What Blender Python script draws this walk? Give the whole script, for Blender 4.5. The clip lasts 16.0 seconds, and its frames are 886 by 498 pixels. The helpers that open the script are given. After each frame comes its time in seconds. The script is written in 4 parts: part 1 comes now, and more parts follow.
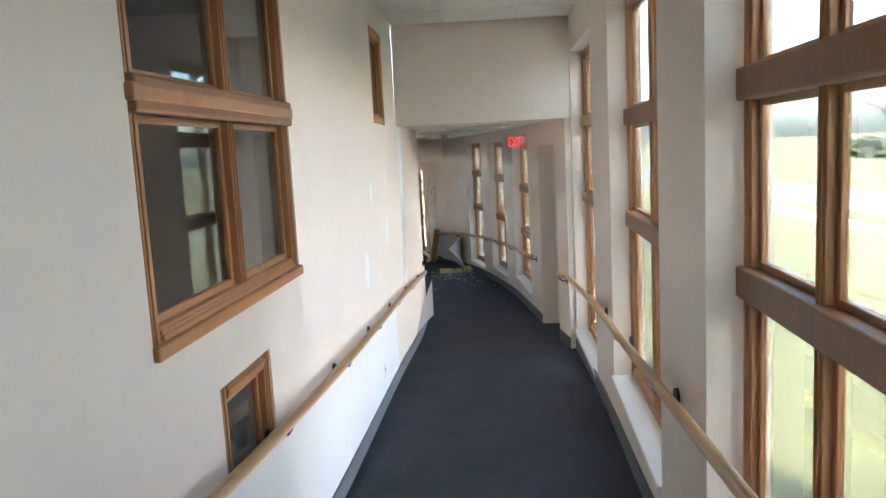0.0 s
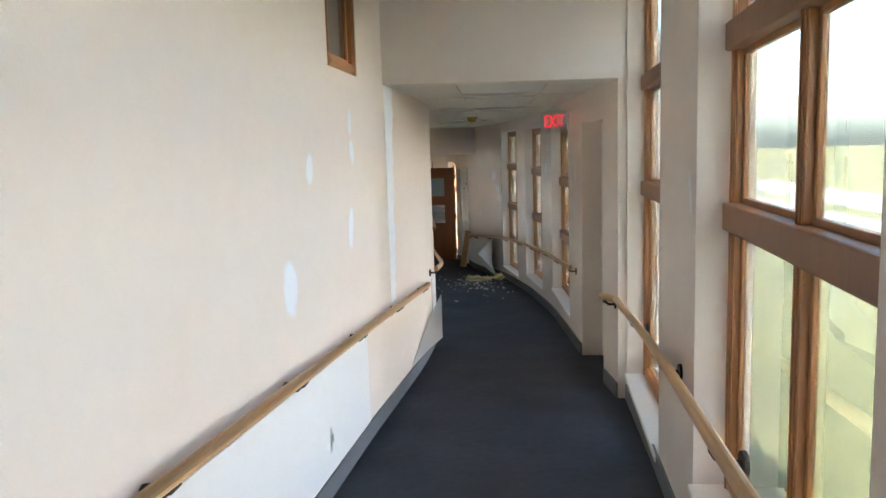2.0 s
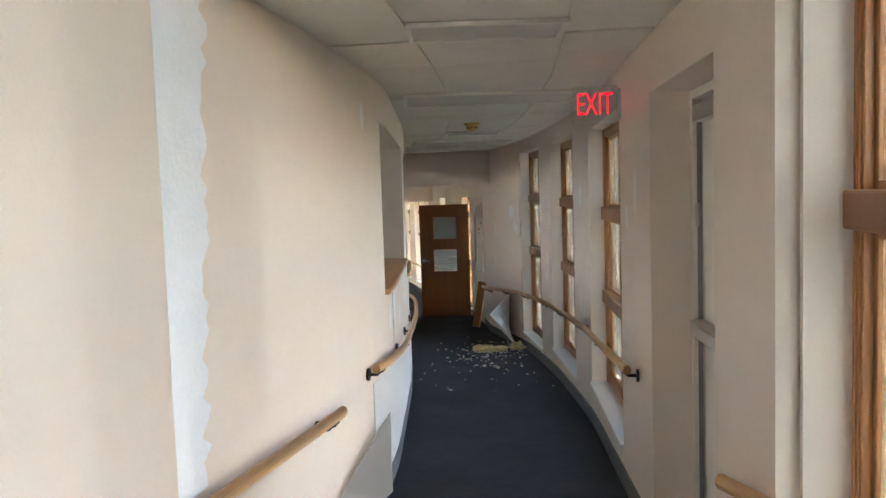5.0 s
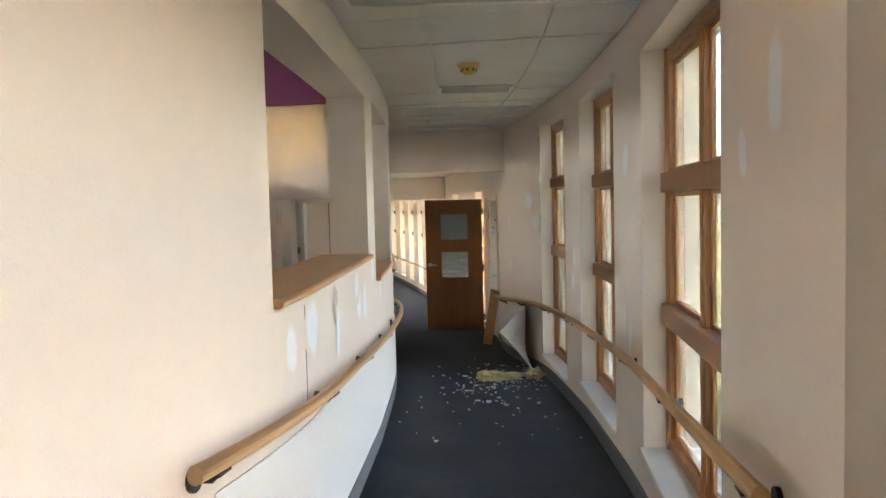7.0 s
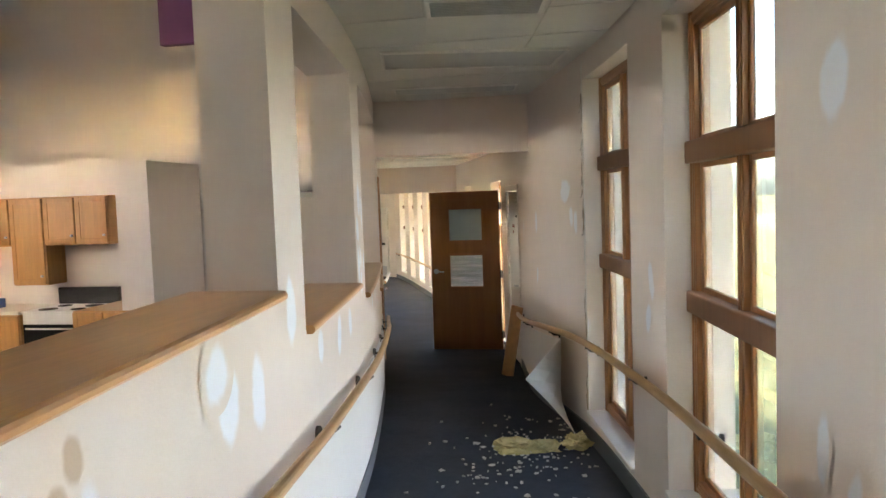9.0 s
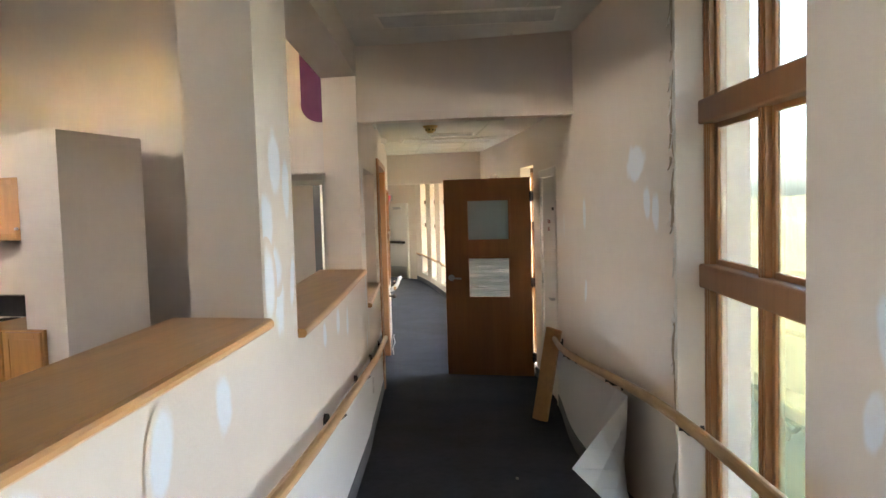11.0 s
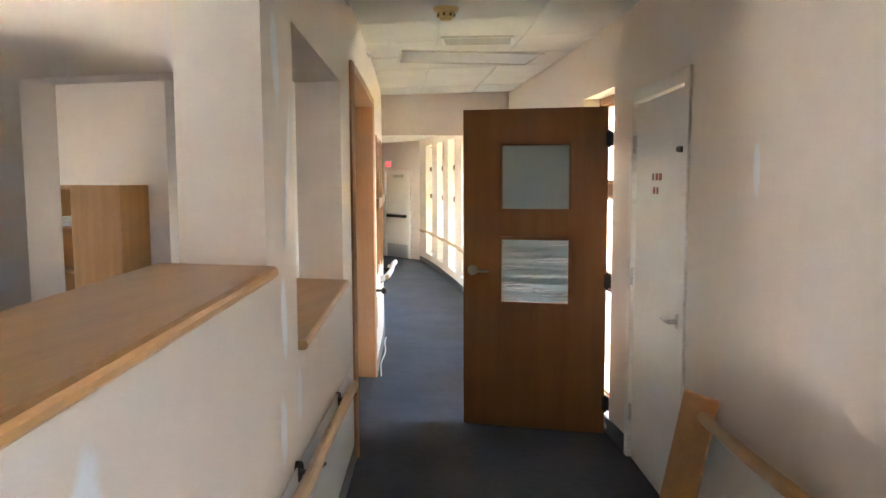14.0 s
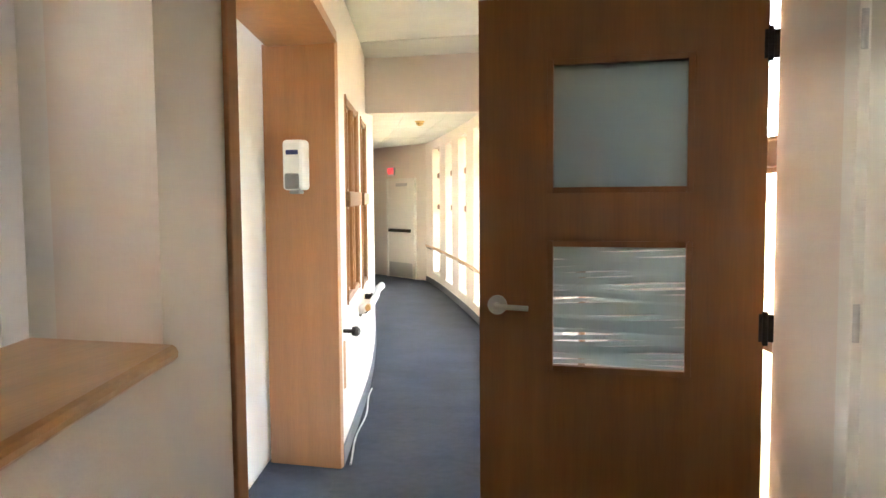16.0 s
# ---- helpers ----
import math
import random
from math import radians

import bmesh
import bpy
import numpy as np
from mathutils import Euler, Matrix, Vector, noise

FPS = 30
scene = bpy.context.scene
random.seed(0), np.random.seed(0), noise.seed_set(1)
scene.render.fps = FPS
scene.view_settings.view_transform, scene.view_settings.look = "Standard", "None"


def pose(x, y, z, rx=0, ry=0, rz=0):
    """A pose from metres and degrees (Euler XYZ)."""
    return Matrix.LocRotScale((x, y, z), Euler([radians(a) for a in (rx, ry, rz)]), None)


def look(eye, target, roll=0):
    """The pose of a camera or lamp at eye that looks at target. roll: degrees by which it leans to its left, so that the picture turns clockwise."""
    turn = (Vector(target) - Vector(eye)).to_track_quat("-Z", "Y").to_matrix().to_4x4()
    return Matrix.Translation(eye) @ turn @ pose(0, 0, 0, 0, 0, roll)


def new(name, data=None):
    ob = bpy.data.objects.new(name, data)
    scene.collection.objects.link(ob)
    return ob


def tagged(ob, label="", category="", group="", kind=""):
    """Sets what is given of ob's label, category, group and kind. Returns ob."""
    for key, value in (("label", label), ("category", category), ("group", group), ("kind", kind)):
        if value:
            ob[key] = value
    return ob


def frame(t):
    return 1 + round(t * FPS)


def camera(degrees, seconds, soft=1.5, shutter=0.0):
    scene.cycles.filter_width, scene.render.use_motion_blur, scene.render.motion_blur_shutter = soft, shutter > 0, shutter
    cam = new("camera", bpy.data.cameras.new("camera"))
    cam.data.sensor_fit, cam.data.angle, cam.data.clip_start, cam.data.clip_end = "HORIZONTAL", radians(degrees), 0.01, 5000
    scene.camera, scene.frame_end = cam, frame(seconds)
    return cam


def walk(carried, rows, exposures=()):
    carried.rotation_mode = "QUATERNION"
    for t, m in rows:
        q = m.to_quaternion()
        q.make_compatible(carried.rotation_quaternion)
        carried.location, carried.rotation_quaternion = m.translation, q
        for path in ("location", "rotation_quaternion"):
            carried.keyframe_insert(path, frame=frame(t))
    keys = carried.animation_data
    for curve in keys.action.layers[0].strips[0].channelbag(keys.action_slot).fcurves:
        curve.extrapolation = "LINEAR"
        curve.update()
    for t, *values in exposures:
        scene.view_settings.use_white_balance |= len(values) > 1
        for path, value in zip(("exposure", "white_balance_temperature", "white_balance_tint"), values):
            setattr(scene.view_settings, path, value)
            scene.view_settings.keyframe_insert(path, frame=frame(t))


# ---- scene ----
cam = camera(61.5, 16.0)
METRES, EYE, TILT, LEAN, TURN = 18.5, 1.6, 0.0, 0.0, 0.5
PATH = [
    (0, (0.46, 0.367, 1.999), (0.396, 2.349, 1.733), -3.0),
    (0.5, (0.648, 0.809, 1.967), (0.557, 2.792, 1.723), -3.5),
    (1, (0.666, 1.262, 1.898), (0.574, 3.243, 1.639), -3.3),
    (1.5, (0.665, 1.761, 1.83), (0.56, 3.743, 1.576), -3.3),
    (2, (0.703, 2.228, 1.777), (0.515, 4.202, 1.52), -1.8),
    (2.5, (0.717, 2.682, 1.756), (0.537, 4.666, 1.572), -2.7),
    (3, (0.79, 3.14, 1.716), (0.599, 5.125, 1.575), -3.3),
    (3.5, (0.793, 3.629, 1.663), (0.579, 5.61, 1.497), -2.2),
    (4, (0.812, 4.19, 1.639), (0.59, 6.171, 1.473), -3.1),
    (4.2, (0.841, 4.433, 1.639), (0.6, 6.413, 1.49), -2.9),
    (6.5, (0.842, 6.801, 1.334), (0.542, 8.774, 1.206), -1.1),
    (7, (0.839, 7.31, 1.324), (0.494, 9.276, 1.21), -1.4),
    (7.5, (0.78, 7.832, 1.314), (0.452, 9.802, 1.2), -1.7),
    (8, (0.723, 8.452, 1.304), (0.395, 10.42, 1.169), -2.0),
    (8.5, (0.614, 9.01, 1.32), (0.296, 10.98, 1.19), -2.8),
    (9, (0.584, 9.507, 1.31), (0.19, 11.464, 1.182), -2.0),
    (9.5, (0.492, 10.038, 1.28), (0.043, 11.982, 1.149), -1.4),
    (10, (0.427, 10.551, 1.284), (-0.023, 12.496, 1.171), -2.9),
    (10.2, (0.411, 10.763, 1.271), (-0.069, 12.702, 1.164), -2.3),
    (12.3, (0.089, 12.418, 1.162), (-0.355, 14.36, 0.989), -0.8),
    (12.5, (0.025, 12.627, 1.16), (-0.432, 14.568, 1.002), -1.3),
    (13, (-0.13, 13.274, 1.111), (-0.628, 15.202, 0.923), -0.7),
    (13.5, (-0.302, 13.814, 1.042), (-0.77, 15.748, 0.838), -1.4),
    (14, (-0.468, 14.384, 0.987), (-0.951, 16.315, 0.797), -0.2),
    (14.5, (-0.615, 14.945, 0.944), (-1.038, 16.889, 0.741), -0.2),
    (15, (-0.711, 15.564, 0.857), (-1.21, 17.494, 0.699), 0.1),
    (15.5, (-0.883, 16.132, 0.8), (-1.39, 18.058, 0.616), -0.6),
    (16, (-0.982, 16.648, 0.753), (-1.498, 18.576, 0.616), -0.4),
]
EXPOSURES = ((0, 6.25, 6550, 15), (1, 6.15, 6600, 15), (2.5, 5.95, 6800, 14), (4, 5.95, 6800, 14), (7, 6.35, 7400, 16), (10, 6.4, 7400, 17), (12.5, 6.5, 7300, 17), (13, 6.55, 7600, 18), (14, 6.85, 6900, 16), (15, 7.0, 7000, 15), (16, 7.1, 7000, 15))
walk(cam, [(t, look(eye, target, roll)) for t, eye, target, roll in PATH], exposures=EXPOSURES)

# ---- world, sun, exposure ----
world = bpy.data.worlds.new("sky")
scene.world = world
world.use_nodes = True
wn = world.node_tree.nodes
sky = wn.new("ShaderNodeTexSky")
sky.sky_type, sky.sun_disc = "NISHITA", False
sky.dust_density = 3.0
sky.sun_elevation, sky.sun_rotation = radians(24), radians(190)
wn["Background"].inputs["Strength"].default_value = 0.15
world.node_tree.links.new(sky.outputs[0], wn["Background"].inputs["Color"])
sun = new("sun", bpy.data.lights.new("sun", "SUN"))
sun.data.energy, sun.data.angle, sun.data.color = 3.2, radians(0.6), (1.0, 0.9, 0.74)
# the sun stands behind the corridor's start, over the solid side
sun_from = Vector((-0.05 * 0.91, -0.999 * 0.91, 0.41))
sun.matrix_world = look(sun_from * 50, (0, 0, 0))


# ---- materials ----
def shade(name, base, rough=0.6, metal=0.0, vary=0.08, scale=6.0, bump=0.0, bump_scale=60.0, spec=0.5, stain=None, stretch=(1, 1, 1)):
    """A surface with grain at two scales and a fine relief."""
    m = bpy.data.materials.new(name)
    m.use_nodes = True
    n, l = m.node_tree.nodes, m.node_tree.links
    b = n["Principled BSDF"]
    b.inputs["Roughness"].default_value, b.inputs["Metallic"].default_value = rough, metal
    b.inputs["Specular IOR Level"].default_value = spec
    co = n.new("ShaderNodeTexCoord")
    mp = n.new("ShaderNodeMapping")
    mp.inputs["Scale"].default_value = stretch
    l.new(co.outputs["Object"], mp.inputs["Vector"])
    big, fine = n.new("ShaderNodeTexNoise"), n.new("ShaderNodeTexNoise")
    big.inputs["Scale"].default_value, fine.inputs["Scale"].default_value = scale, scale * 9
    big.inputs["Detail"].default_value, fine.inputs["Detail"].default_value = 4, 3
    for t in (big, fine):
        l.new(mp.outputs[0], t.inputs["Vector"])
    mix = n.new("ShaderNodeMix")
    mix.data_type = "FLOAT"
    mix.inputs[0].default_value = 0.4
    l.new(big.outputs["Fac"], mix.inputs[2])
    l.new(fine.outputs["Fac"], mix.inputs[3])
    ramp = n.new("ShaderNodeValToRGB")
    ramp.color_ramp.elements[0].position, ramp.color_ramp.elements[1].position = 0.3, 0.7
    ramp.color_ramp.elements[0].color = (*[c * (1 - vary) for c in base], 1)
    ramp.color_ramp.elements[1].color = (*[min(1, c * (1 + vary)) for c in base], 1)
    l.new(mix.outputs[0], ramp.inputs[0])
    out = ramp.outputs[0]
    if stain:
        colour, amount, size = stain
        st = n.new("ShaderNodeTexNoise")
        st.inputs["Scale"].default_value, st.inputs["Detail"].default_value = size, 6
        l.new(co.outputs["Object"], st.inputs["Vector"])
        sr = n.new("ShaderNodeValToRGB")
        sr.color_ramp.elements[0].position, sr.color_ramp.elements[1].position = 0.56, 0.75
        sr.color_ramp.elements[1].color = (amount, amount, amount, 1)
        l.new(st.outputs["Fac"], sr.inputs[0])
        sm = n.new("ShaderNodeMix")
        sm.data_type = "RGBA"
        sm.inputs[7].default_value = (*colour, 1)
        l.new(sr.outputs[0], sm.inputs[0])
        l.new(out, sm.inputs[6])
        out = sm.outputs[2]
    l.new(out, b.inputs["Base Color"])
    if bump:
        bt, bn = n.new("ShaderNodeTexNoise"), n.new("ShaderNodeBump")
        bt.inputs["Scale"].default_value, bt.inputs["Detail"].default_value = bump_scale, 4
        bn.inputs["Strength"].default_value, bn.inputs["Distance"].default_value = bump, 0.01
        l.new(mp.outputs[0], bt.inputs["Vector"])
        l.new(bt.outputs["Fac"], bn.inputs["Height"])
        l.new(bn.outputs[0], b.inputs["Normal"])
    return m


def wood(name, base, rough=0.35, along=(1, 1, 0.06), vary=0.11, scale=22):
    return shade(name, base, rough, vary=vary, scale=scale, bump=0.06, bump_scale=50, stretch=along)


PAINT = shade("wall_paint", (0.76, 0.66, 0.57), 0.42, vary=0.03, scale=1.2, bump=0.10, bump_scale=90, stain=((0.66, 0.56, 0.45), 0.3, 0.9))
WAINSCOT = shade("wainscot_board", (0.74, 0.73, 0.70), 0.35, vary=0.025, scale=1.5, bump=0.05, bump_scale=120)
WHITE = shade("white_paint", (0.78, 0.74, 0.67), 0.4, vary=0.03, scale=3, bump=0.06)
ROOMWALL = shade("room_paint", (0.72, 0.66, 0.62), 0.6, vary=0.03, scale=1.5, bump=0.06)
PURPLE = shade("purple_paint", (0.16, 0.025, 0.11), 0.6, vary=0.06, scale=3, bump=0.05)
TILE = shade("ceiling_tile", (0.70, 0.68, 0.62), 0.9, vary=0.05, scale=4, bump=0.35, bump_scale=220, stain=((0.5, 0.42, 0.3), 0.25, 1.1))
TBAR = shade("ceiling_bar", (0.74, 0.72, 0.66), 0.5, vary=0.03)
LENS = shade("light_diffuser", (0.52, 0.52, 0.48), 0.3, vary=0.05, scale=8, bump=0.2, bump_scale=300)
CARPET = shade("carpet", (0.068, 0.075, 0.090), 0.95, vary=0.22, scale=2.2, bump=0.5, bump_scale=420, spec=0.12, stain=((0.05, 0.047, 0.042), 0.5, 0.8))
BASE = shade("rubber_base", (0.11, 0.115, 0.12), 0.5, vary=0.1, scale=5, bump=0.05)
OAK = wood("oak_frame", (0.36, 0.155, 0.055))
OAKD = wood("oak_transom", (0.25, 0.115, 0.05), 0.5)
RAILW = wood("rail_wood", (0.50, 0.29, 0.13), 0.4, along=(1, 0.06, 1))
SILLW = wood("sill_wood", (0.55, 0.285, 0.12), 0.3, along=(1, 0.08, 1), vary=0.15)
DOORW = wood("door_wood", (0.32, 0.125, 0.036), 0.38, along=(1, 1, 0.05), vary=0.16, scale=16)
JAMBW = wood("jamb_wood", (0.42, 0.19, 0.08), 0.4, vary=0.14, scale=16)
CABW = wood("cabinet_wood", (0.50, 0.25, 0.085), 0.4, vary=0.18)
METAL = shade("brushed_metal", (0.55, 0.54, 0.52), 0.3, metal=1.0, vary=0.05, scale=20)
DARKM = shade("dark_bracket", (0.05, 0.04, 0.035), 0.45, metal=0.6, vary=0.1)
BLACK = shade("black_enamel", (0.012, 0.012, 0.014), 0.25, vary=0.2)
PLASTIC = shade("white_plastic", (0.75, 0.75, 0.73), 0.35, vary=0.02)
# grey plastic fittings; on walls behind inner windows the grey paints in darkness
GREY = shade("grey_plastic_and_dim_wall", (0.25, 0.25, 0.25), 0.4, vary=0.05)
YELLOWED = shade("yellowed_plastic", (0.62, 0.40, 0.14), 0.45, vary=0.06)
PATCH = shade("spackle", (0.80, 0.82, 0.84), 0.75, vary=0.04, scale=9, bump=0.25, bump_scale=60)
WOOL = shade("insulation", (0.62, 0.52, 0.26), 0.95, vary=0.25, scale=25, bump=0.8, bump_scale=70)
DEBRIS = shade("plaster_bits", (0.62, 0.60, 0.55), 0.9, vary=0.25, scale=12)
TORN = shade("torn_gypsum", (0.42, 0.34, 0.25), 0.95, vary=0.5, scale=16, bump=0.7, bump_scale=50)
# dusty off-white slats, coloured darker to stand for the shade on them
SLAT = shade("shaded_dusty_blind", (0.36, 0.38, 0.33), 0.5, vary=0.08, scale=6)
NOTICE = shade("faded_red_print", (0.36, 0.13, 0.10), 0.6)
LINO = shade("room_floor", (0.30, 0.29, 0.28), 0.5, vary=0.08, scale=3)
ROADC = shade("pale_concrete", (0.42, 0.40, 0.37), 0.9, vary=0.08, scale=1, bump=0.2)
ORANGE = shade("orange_sign", (0.55, 0.12, 0.03), 0.5)
LAWN = shade("lawn", (0.24, 0.215, 0.09), 0.95, vary=0.35, scale=0.6, bump=0.6, bump_scale=30)
SIDING = shade("outer_wall", (0.45, 0.40, 0.35), 0.8, vary=0.06)
BARK = shade("bark", (0.09, 0.07, 0.055), 0.9, vary=0.3, scale=6, bump=0.6)
TWIG = shade("bare_twigs", (0.11, 0.085, 0.065), 0.95, vary=0.3, scale=2)
HEDGE = shade("evergreen", (0.045, 0.055, 0.03), 0.9, vary=0.4, scale=3)


def glass_material(name, tint, rough=0.0):
    m = bpy.data.materials.new(name)
    m.use_nodes = True
    b = m.node_tree.nodes["Principled BSDF"]
    b.inputs["Base Color"].default_value = (*tint, 1)
    b.inputs["Roughness"].default_value, b.inputs["IOR"].default_value = rough, 1.45
    b.inputs["Transmission Weight"].default_value = 1.0
    return m


# dark tint dims the too bright outdoors; panes without shadow still pass daylight
GLASS = glass_material("dimming_window_glass", (0.075, 0.094, 0.104))
CLEAR = glass_material("clear_acrylic", (0.95, 0.95, 0.95))
DUSTY = glass_material("dusty_glass", (0.80, 0.84, 0.84), 0.03)


# ---- building helpers ----
def thing(name, m=None, label="", category="", group="", kind=""):
    ob = new(name)
    ob.empty_display_size = 0.1
    ob.matrix_basis = m or Matrix()
    return tagged(ob, label, category, group, kind)


def link(name, bm, material, parent=None, label="", smooth=False):
    bmesh.ops.recalc_face_normals(bm, faces=bm.faces)
    me = bpy.data.meshes.new(name)
    bm.to_mesh(me)
    bm.free()
    me.materials.append(material)
    if smooth:
        me.polygons.foreach_set("use_smooth", [True] * len(me.polygons))
    ob = new(name, me)
    ob.parent = parent
    if label:
        ob["label"] = label
    return ob


def part(name, bm, material, parent, label="", smooth=False):
    return link(name, bm, material, parent, label, smooth)


def bx(bm, x0, y0, z0, x1, y1, z1, bev=0.0):
    vs = [bm.verts.new((x, y, z)) for x in sorted((x0, x1)) for y in sorted((y0, y1)) for z in sorted((z0, z1))]
    fs = [bm.faces.new([vs[i] for i in q]) for q in ((0, 1, 3, 2), (4, 6, 7, 5), (0, 4, 5, 1), (2, 3, 7, 6), (0, 2, 6, 4), (1, 5, 7, 3))]
    if bev:
        es = list({e for f in fs for e in f.edges})
        bmesh.ops.bevel(bm, geom=es, offset=bev, segments=2, affect="EDGES", profile=0.5)
    return bm


def box(x0, y0, z0, x1, y1, z1, bev=0.0):
    return bx(bmesh.new(), x0, y0, z0, x1, y1, z1, bev)


def cyl(bm, a, b, r0, r1=None, seg=14, caps=True):
    a, b = Vector(a), Vector(b)
    r1 = r0 if r1 is None else r1
    q = (b - a).to_track_quat("Z", "Y")
    rings = []
    for p, r in ((a, r0), (b, r1)):
        rings.append([bm.verts.new(p + q @ Vector((r * math.cos(2 * math.pi * i / seg), r * math.sin(2 * math.pi * i / seg), 0))) for i in range(seg)])
    for i in range(seg):
        bm.faces.new((rings[0][i], rings[0][(i + 1) % seg], rings[1][(i + 1) % seg], rings[1][i]))
    if caps:
        bm.faces.new(rings[0][::-1])
        bm.faces.new(rings[1])
    return bm


def tube(bm, pts, r, seg=12, flat=1.0):
    """A rod along points; flat squeezes it across."""
    pts = [Vector(p) for p in pts]
    rings = []
    for i, p in enumerate(pts):
        d = (pts[min(i + 1, len(pts) - 1)] - pts[max(i - 1, 0)]).normalized()
        s = d.cross(Vector((0, 0, 1))).normalized()
        u = s.cross(d)
        rings.append([bm.verts.new(p + s * (r * flat * math.cos(2 * math.pi * k / seg)) + u * (r * math.sin(2 * math.pi * k / seg))) for k in range(seg)])
    for a, b in zip(rings, rings[1:]):
        for k in range(seg):
            bm.faces.new((a[k], a[(k + 1) % seg], b[(k + 1) % seg], b[k]))
    bm.faces.new(rings[0][::-1])
    bm.faces.new(rings[-1])
    return bm


def text_mesh(words, size, m, material, parent, name="letters", depth=0.002):
    """Writing in the built-in font, as a mesh."""
    cu = bpy.data.curves.new(name, "FONT")
    cu.body, cu.size, cu.align_x, cu.align_y, cu.extrude = words, size, "CENTER", "CENTER", depth
    tmp = bpy.data.objects.new(name, cu)
    me = bpy.data.meshes.new_from_object(tmp)
    bpy.data.objects.remove(tmp)
    me.name = name
    me.transform(m)
    me.materials.clear()
    me.materials.append(material)
    ob = new(name, me)
    ob.parent = parent
    return ob


# ---- the plan: two curved walls and a ramp ----
LEFT = [(-6, -0.95), (-2, -0.61), (1, -0.40), (3.42, -0.245), (6.39, -0.150), (7.07, -0.120), (8.3, -0.07), (9.49, -0.085), (10.6, -0.23), (11.69, -0.390),
        (12.03, -0.440), (13.83, -0.777), (16.05, -1.335), (16.5, -1.467), (17.85, -1.850), (19.2, -2.23), (21, -2.76), (23, -3.38), (25.5, -4.25), (28, -5.25), (31, -6.6), (36, -9.4)]
RIGHT = [(-6, 0.50), (-2, 0.86), (1.0, 1.07), (3.6, 1.245), (5.6, 1.385), (7.25, 1.457)]
RIGHT2 = [(7.25, 1.40), (8.67, 1.290), (9.8, 1.225), (10.92, 1.155), (12.0, 1.02), (12.82, 0.891), (14.47, 0.546), (16.28, 0.035), (17.9, -0.235), (19.2, -0.565),
          (21, -1.16), (23, -1.85), (25.5, -2.75), (28, -3.75), (31, -5.1), (36, -7.9)]


def curve(points, y):
    """x of a wall at y, a smooth line through its points."""
    i = 0
    while i < len(points) - 2 and y > points[i + 1][0]:
        i += 1
    p = [points[max(0, i - 1)], points[i], points[i + 1], points[min(len(points) - 1, i + 2)]]
    h = p[2][0] - p[1][0]
    u = (y - p[1][0]) / h
    m1 = (p[2][1] - p[0][1]) / (p[2][0] - p[0][0]) * h
    m2 = (p[3][1] - p[1][1]) / (p[3][0] - p[1][0]) * h
    if u < 0 or u > 1:
        return p[1][1] + (p[2][1] - p[1][1]) * u
    return (2 * u**3 - 3 * u**2 + 1) * p[1][1] + (u**3 - 2 * u**2 + u) * m1 + (-2 * u**3 + 3 * u**2) * p[2][1] + (u**3 - u**2) * m2


RAMP = [(-3, 0.72), (0, 0.53), (3.8, 0.29), (8, 0.02), (11.1, -0.17), (13.7, -0.285), (14.6, -0.335), (16.5, -0.49), (17.6, -0.58), (19.2, -0.675), (21.5, -0.82), (23.6, -0.94), (25, -0.95), (26, -0.95)]


def LX(y):
    return curve(LEFT, y)


def RX(y):
    return curve(RIGHT, y) if y < 7.25 else curve(RIGHT2, y)


def FZ(y):
    """Height of the ramp."""
    return curve(RAMP, min(max(y, -3), 26))


def wall_frame(X, y0, y1, z=0.0):
    """A frame on a wall: x along it, y to its left hand, z up, in the middle between y0 and y1. And the length."""
    a, b = Vector((X(y0), y0, 0)), Vector((X(y1), y1, 0))
    d = b - a
    c = (a + b) / 2
    m = Matrix.Translation((c.x, c.y, z)) @ Matrix.Rotation(math.atan2(d.y, d.x), 4, "Z")
    return m, d.length


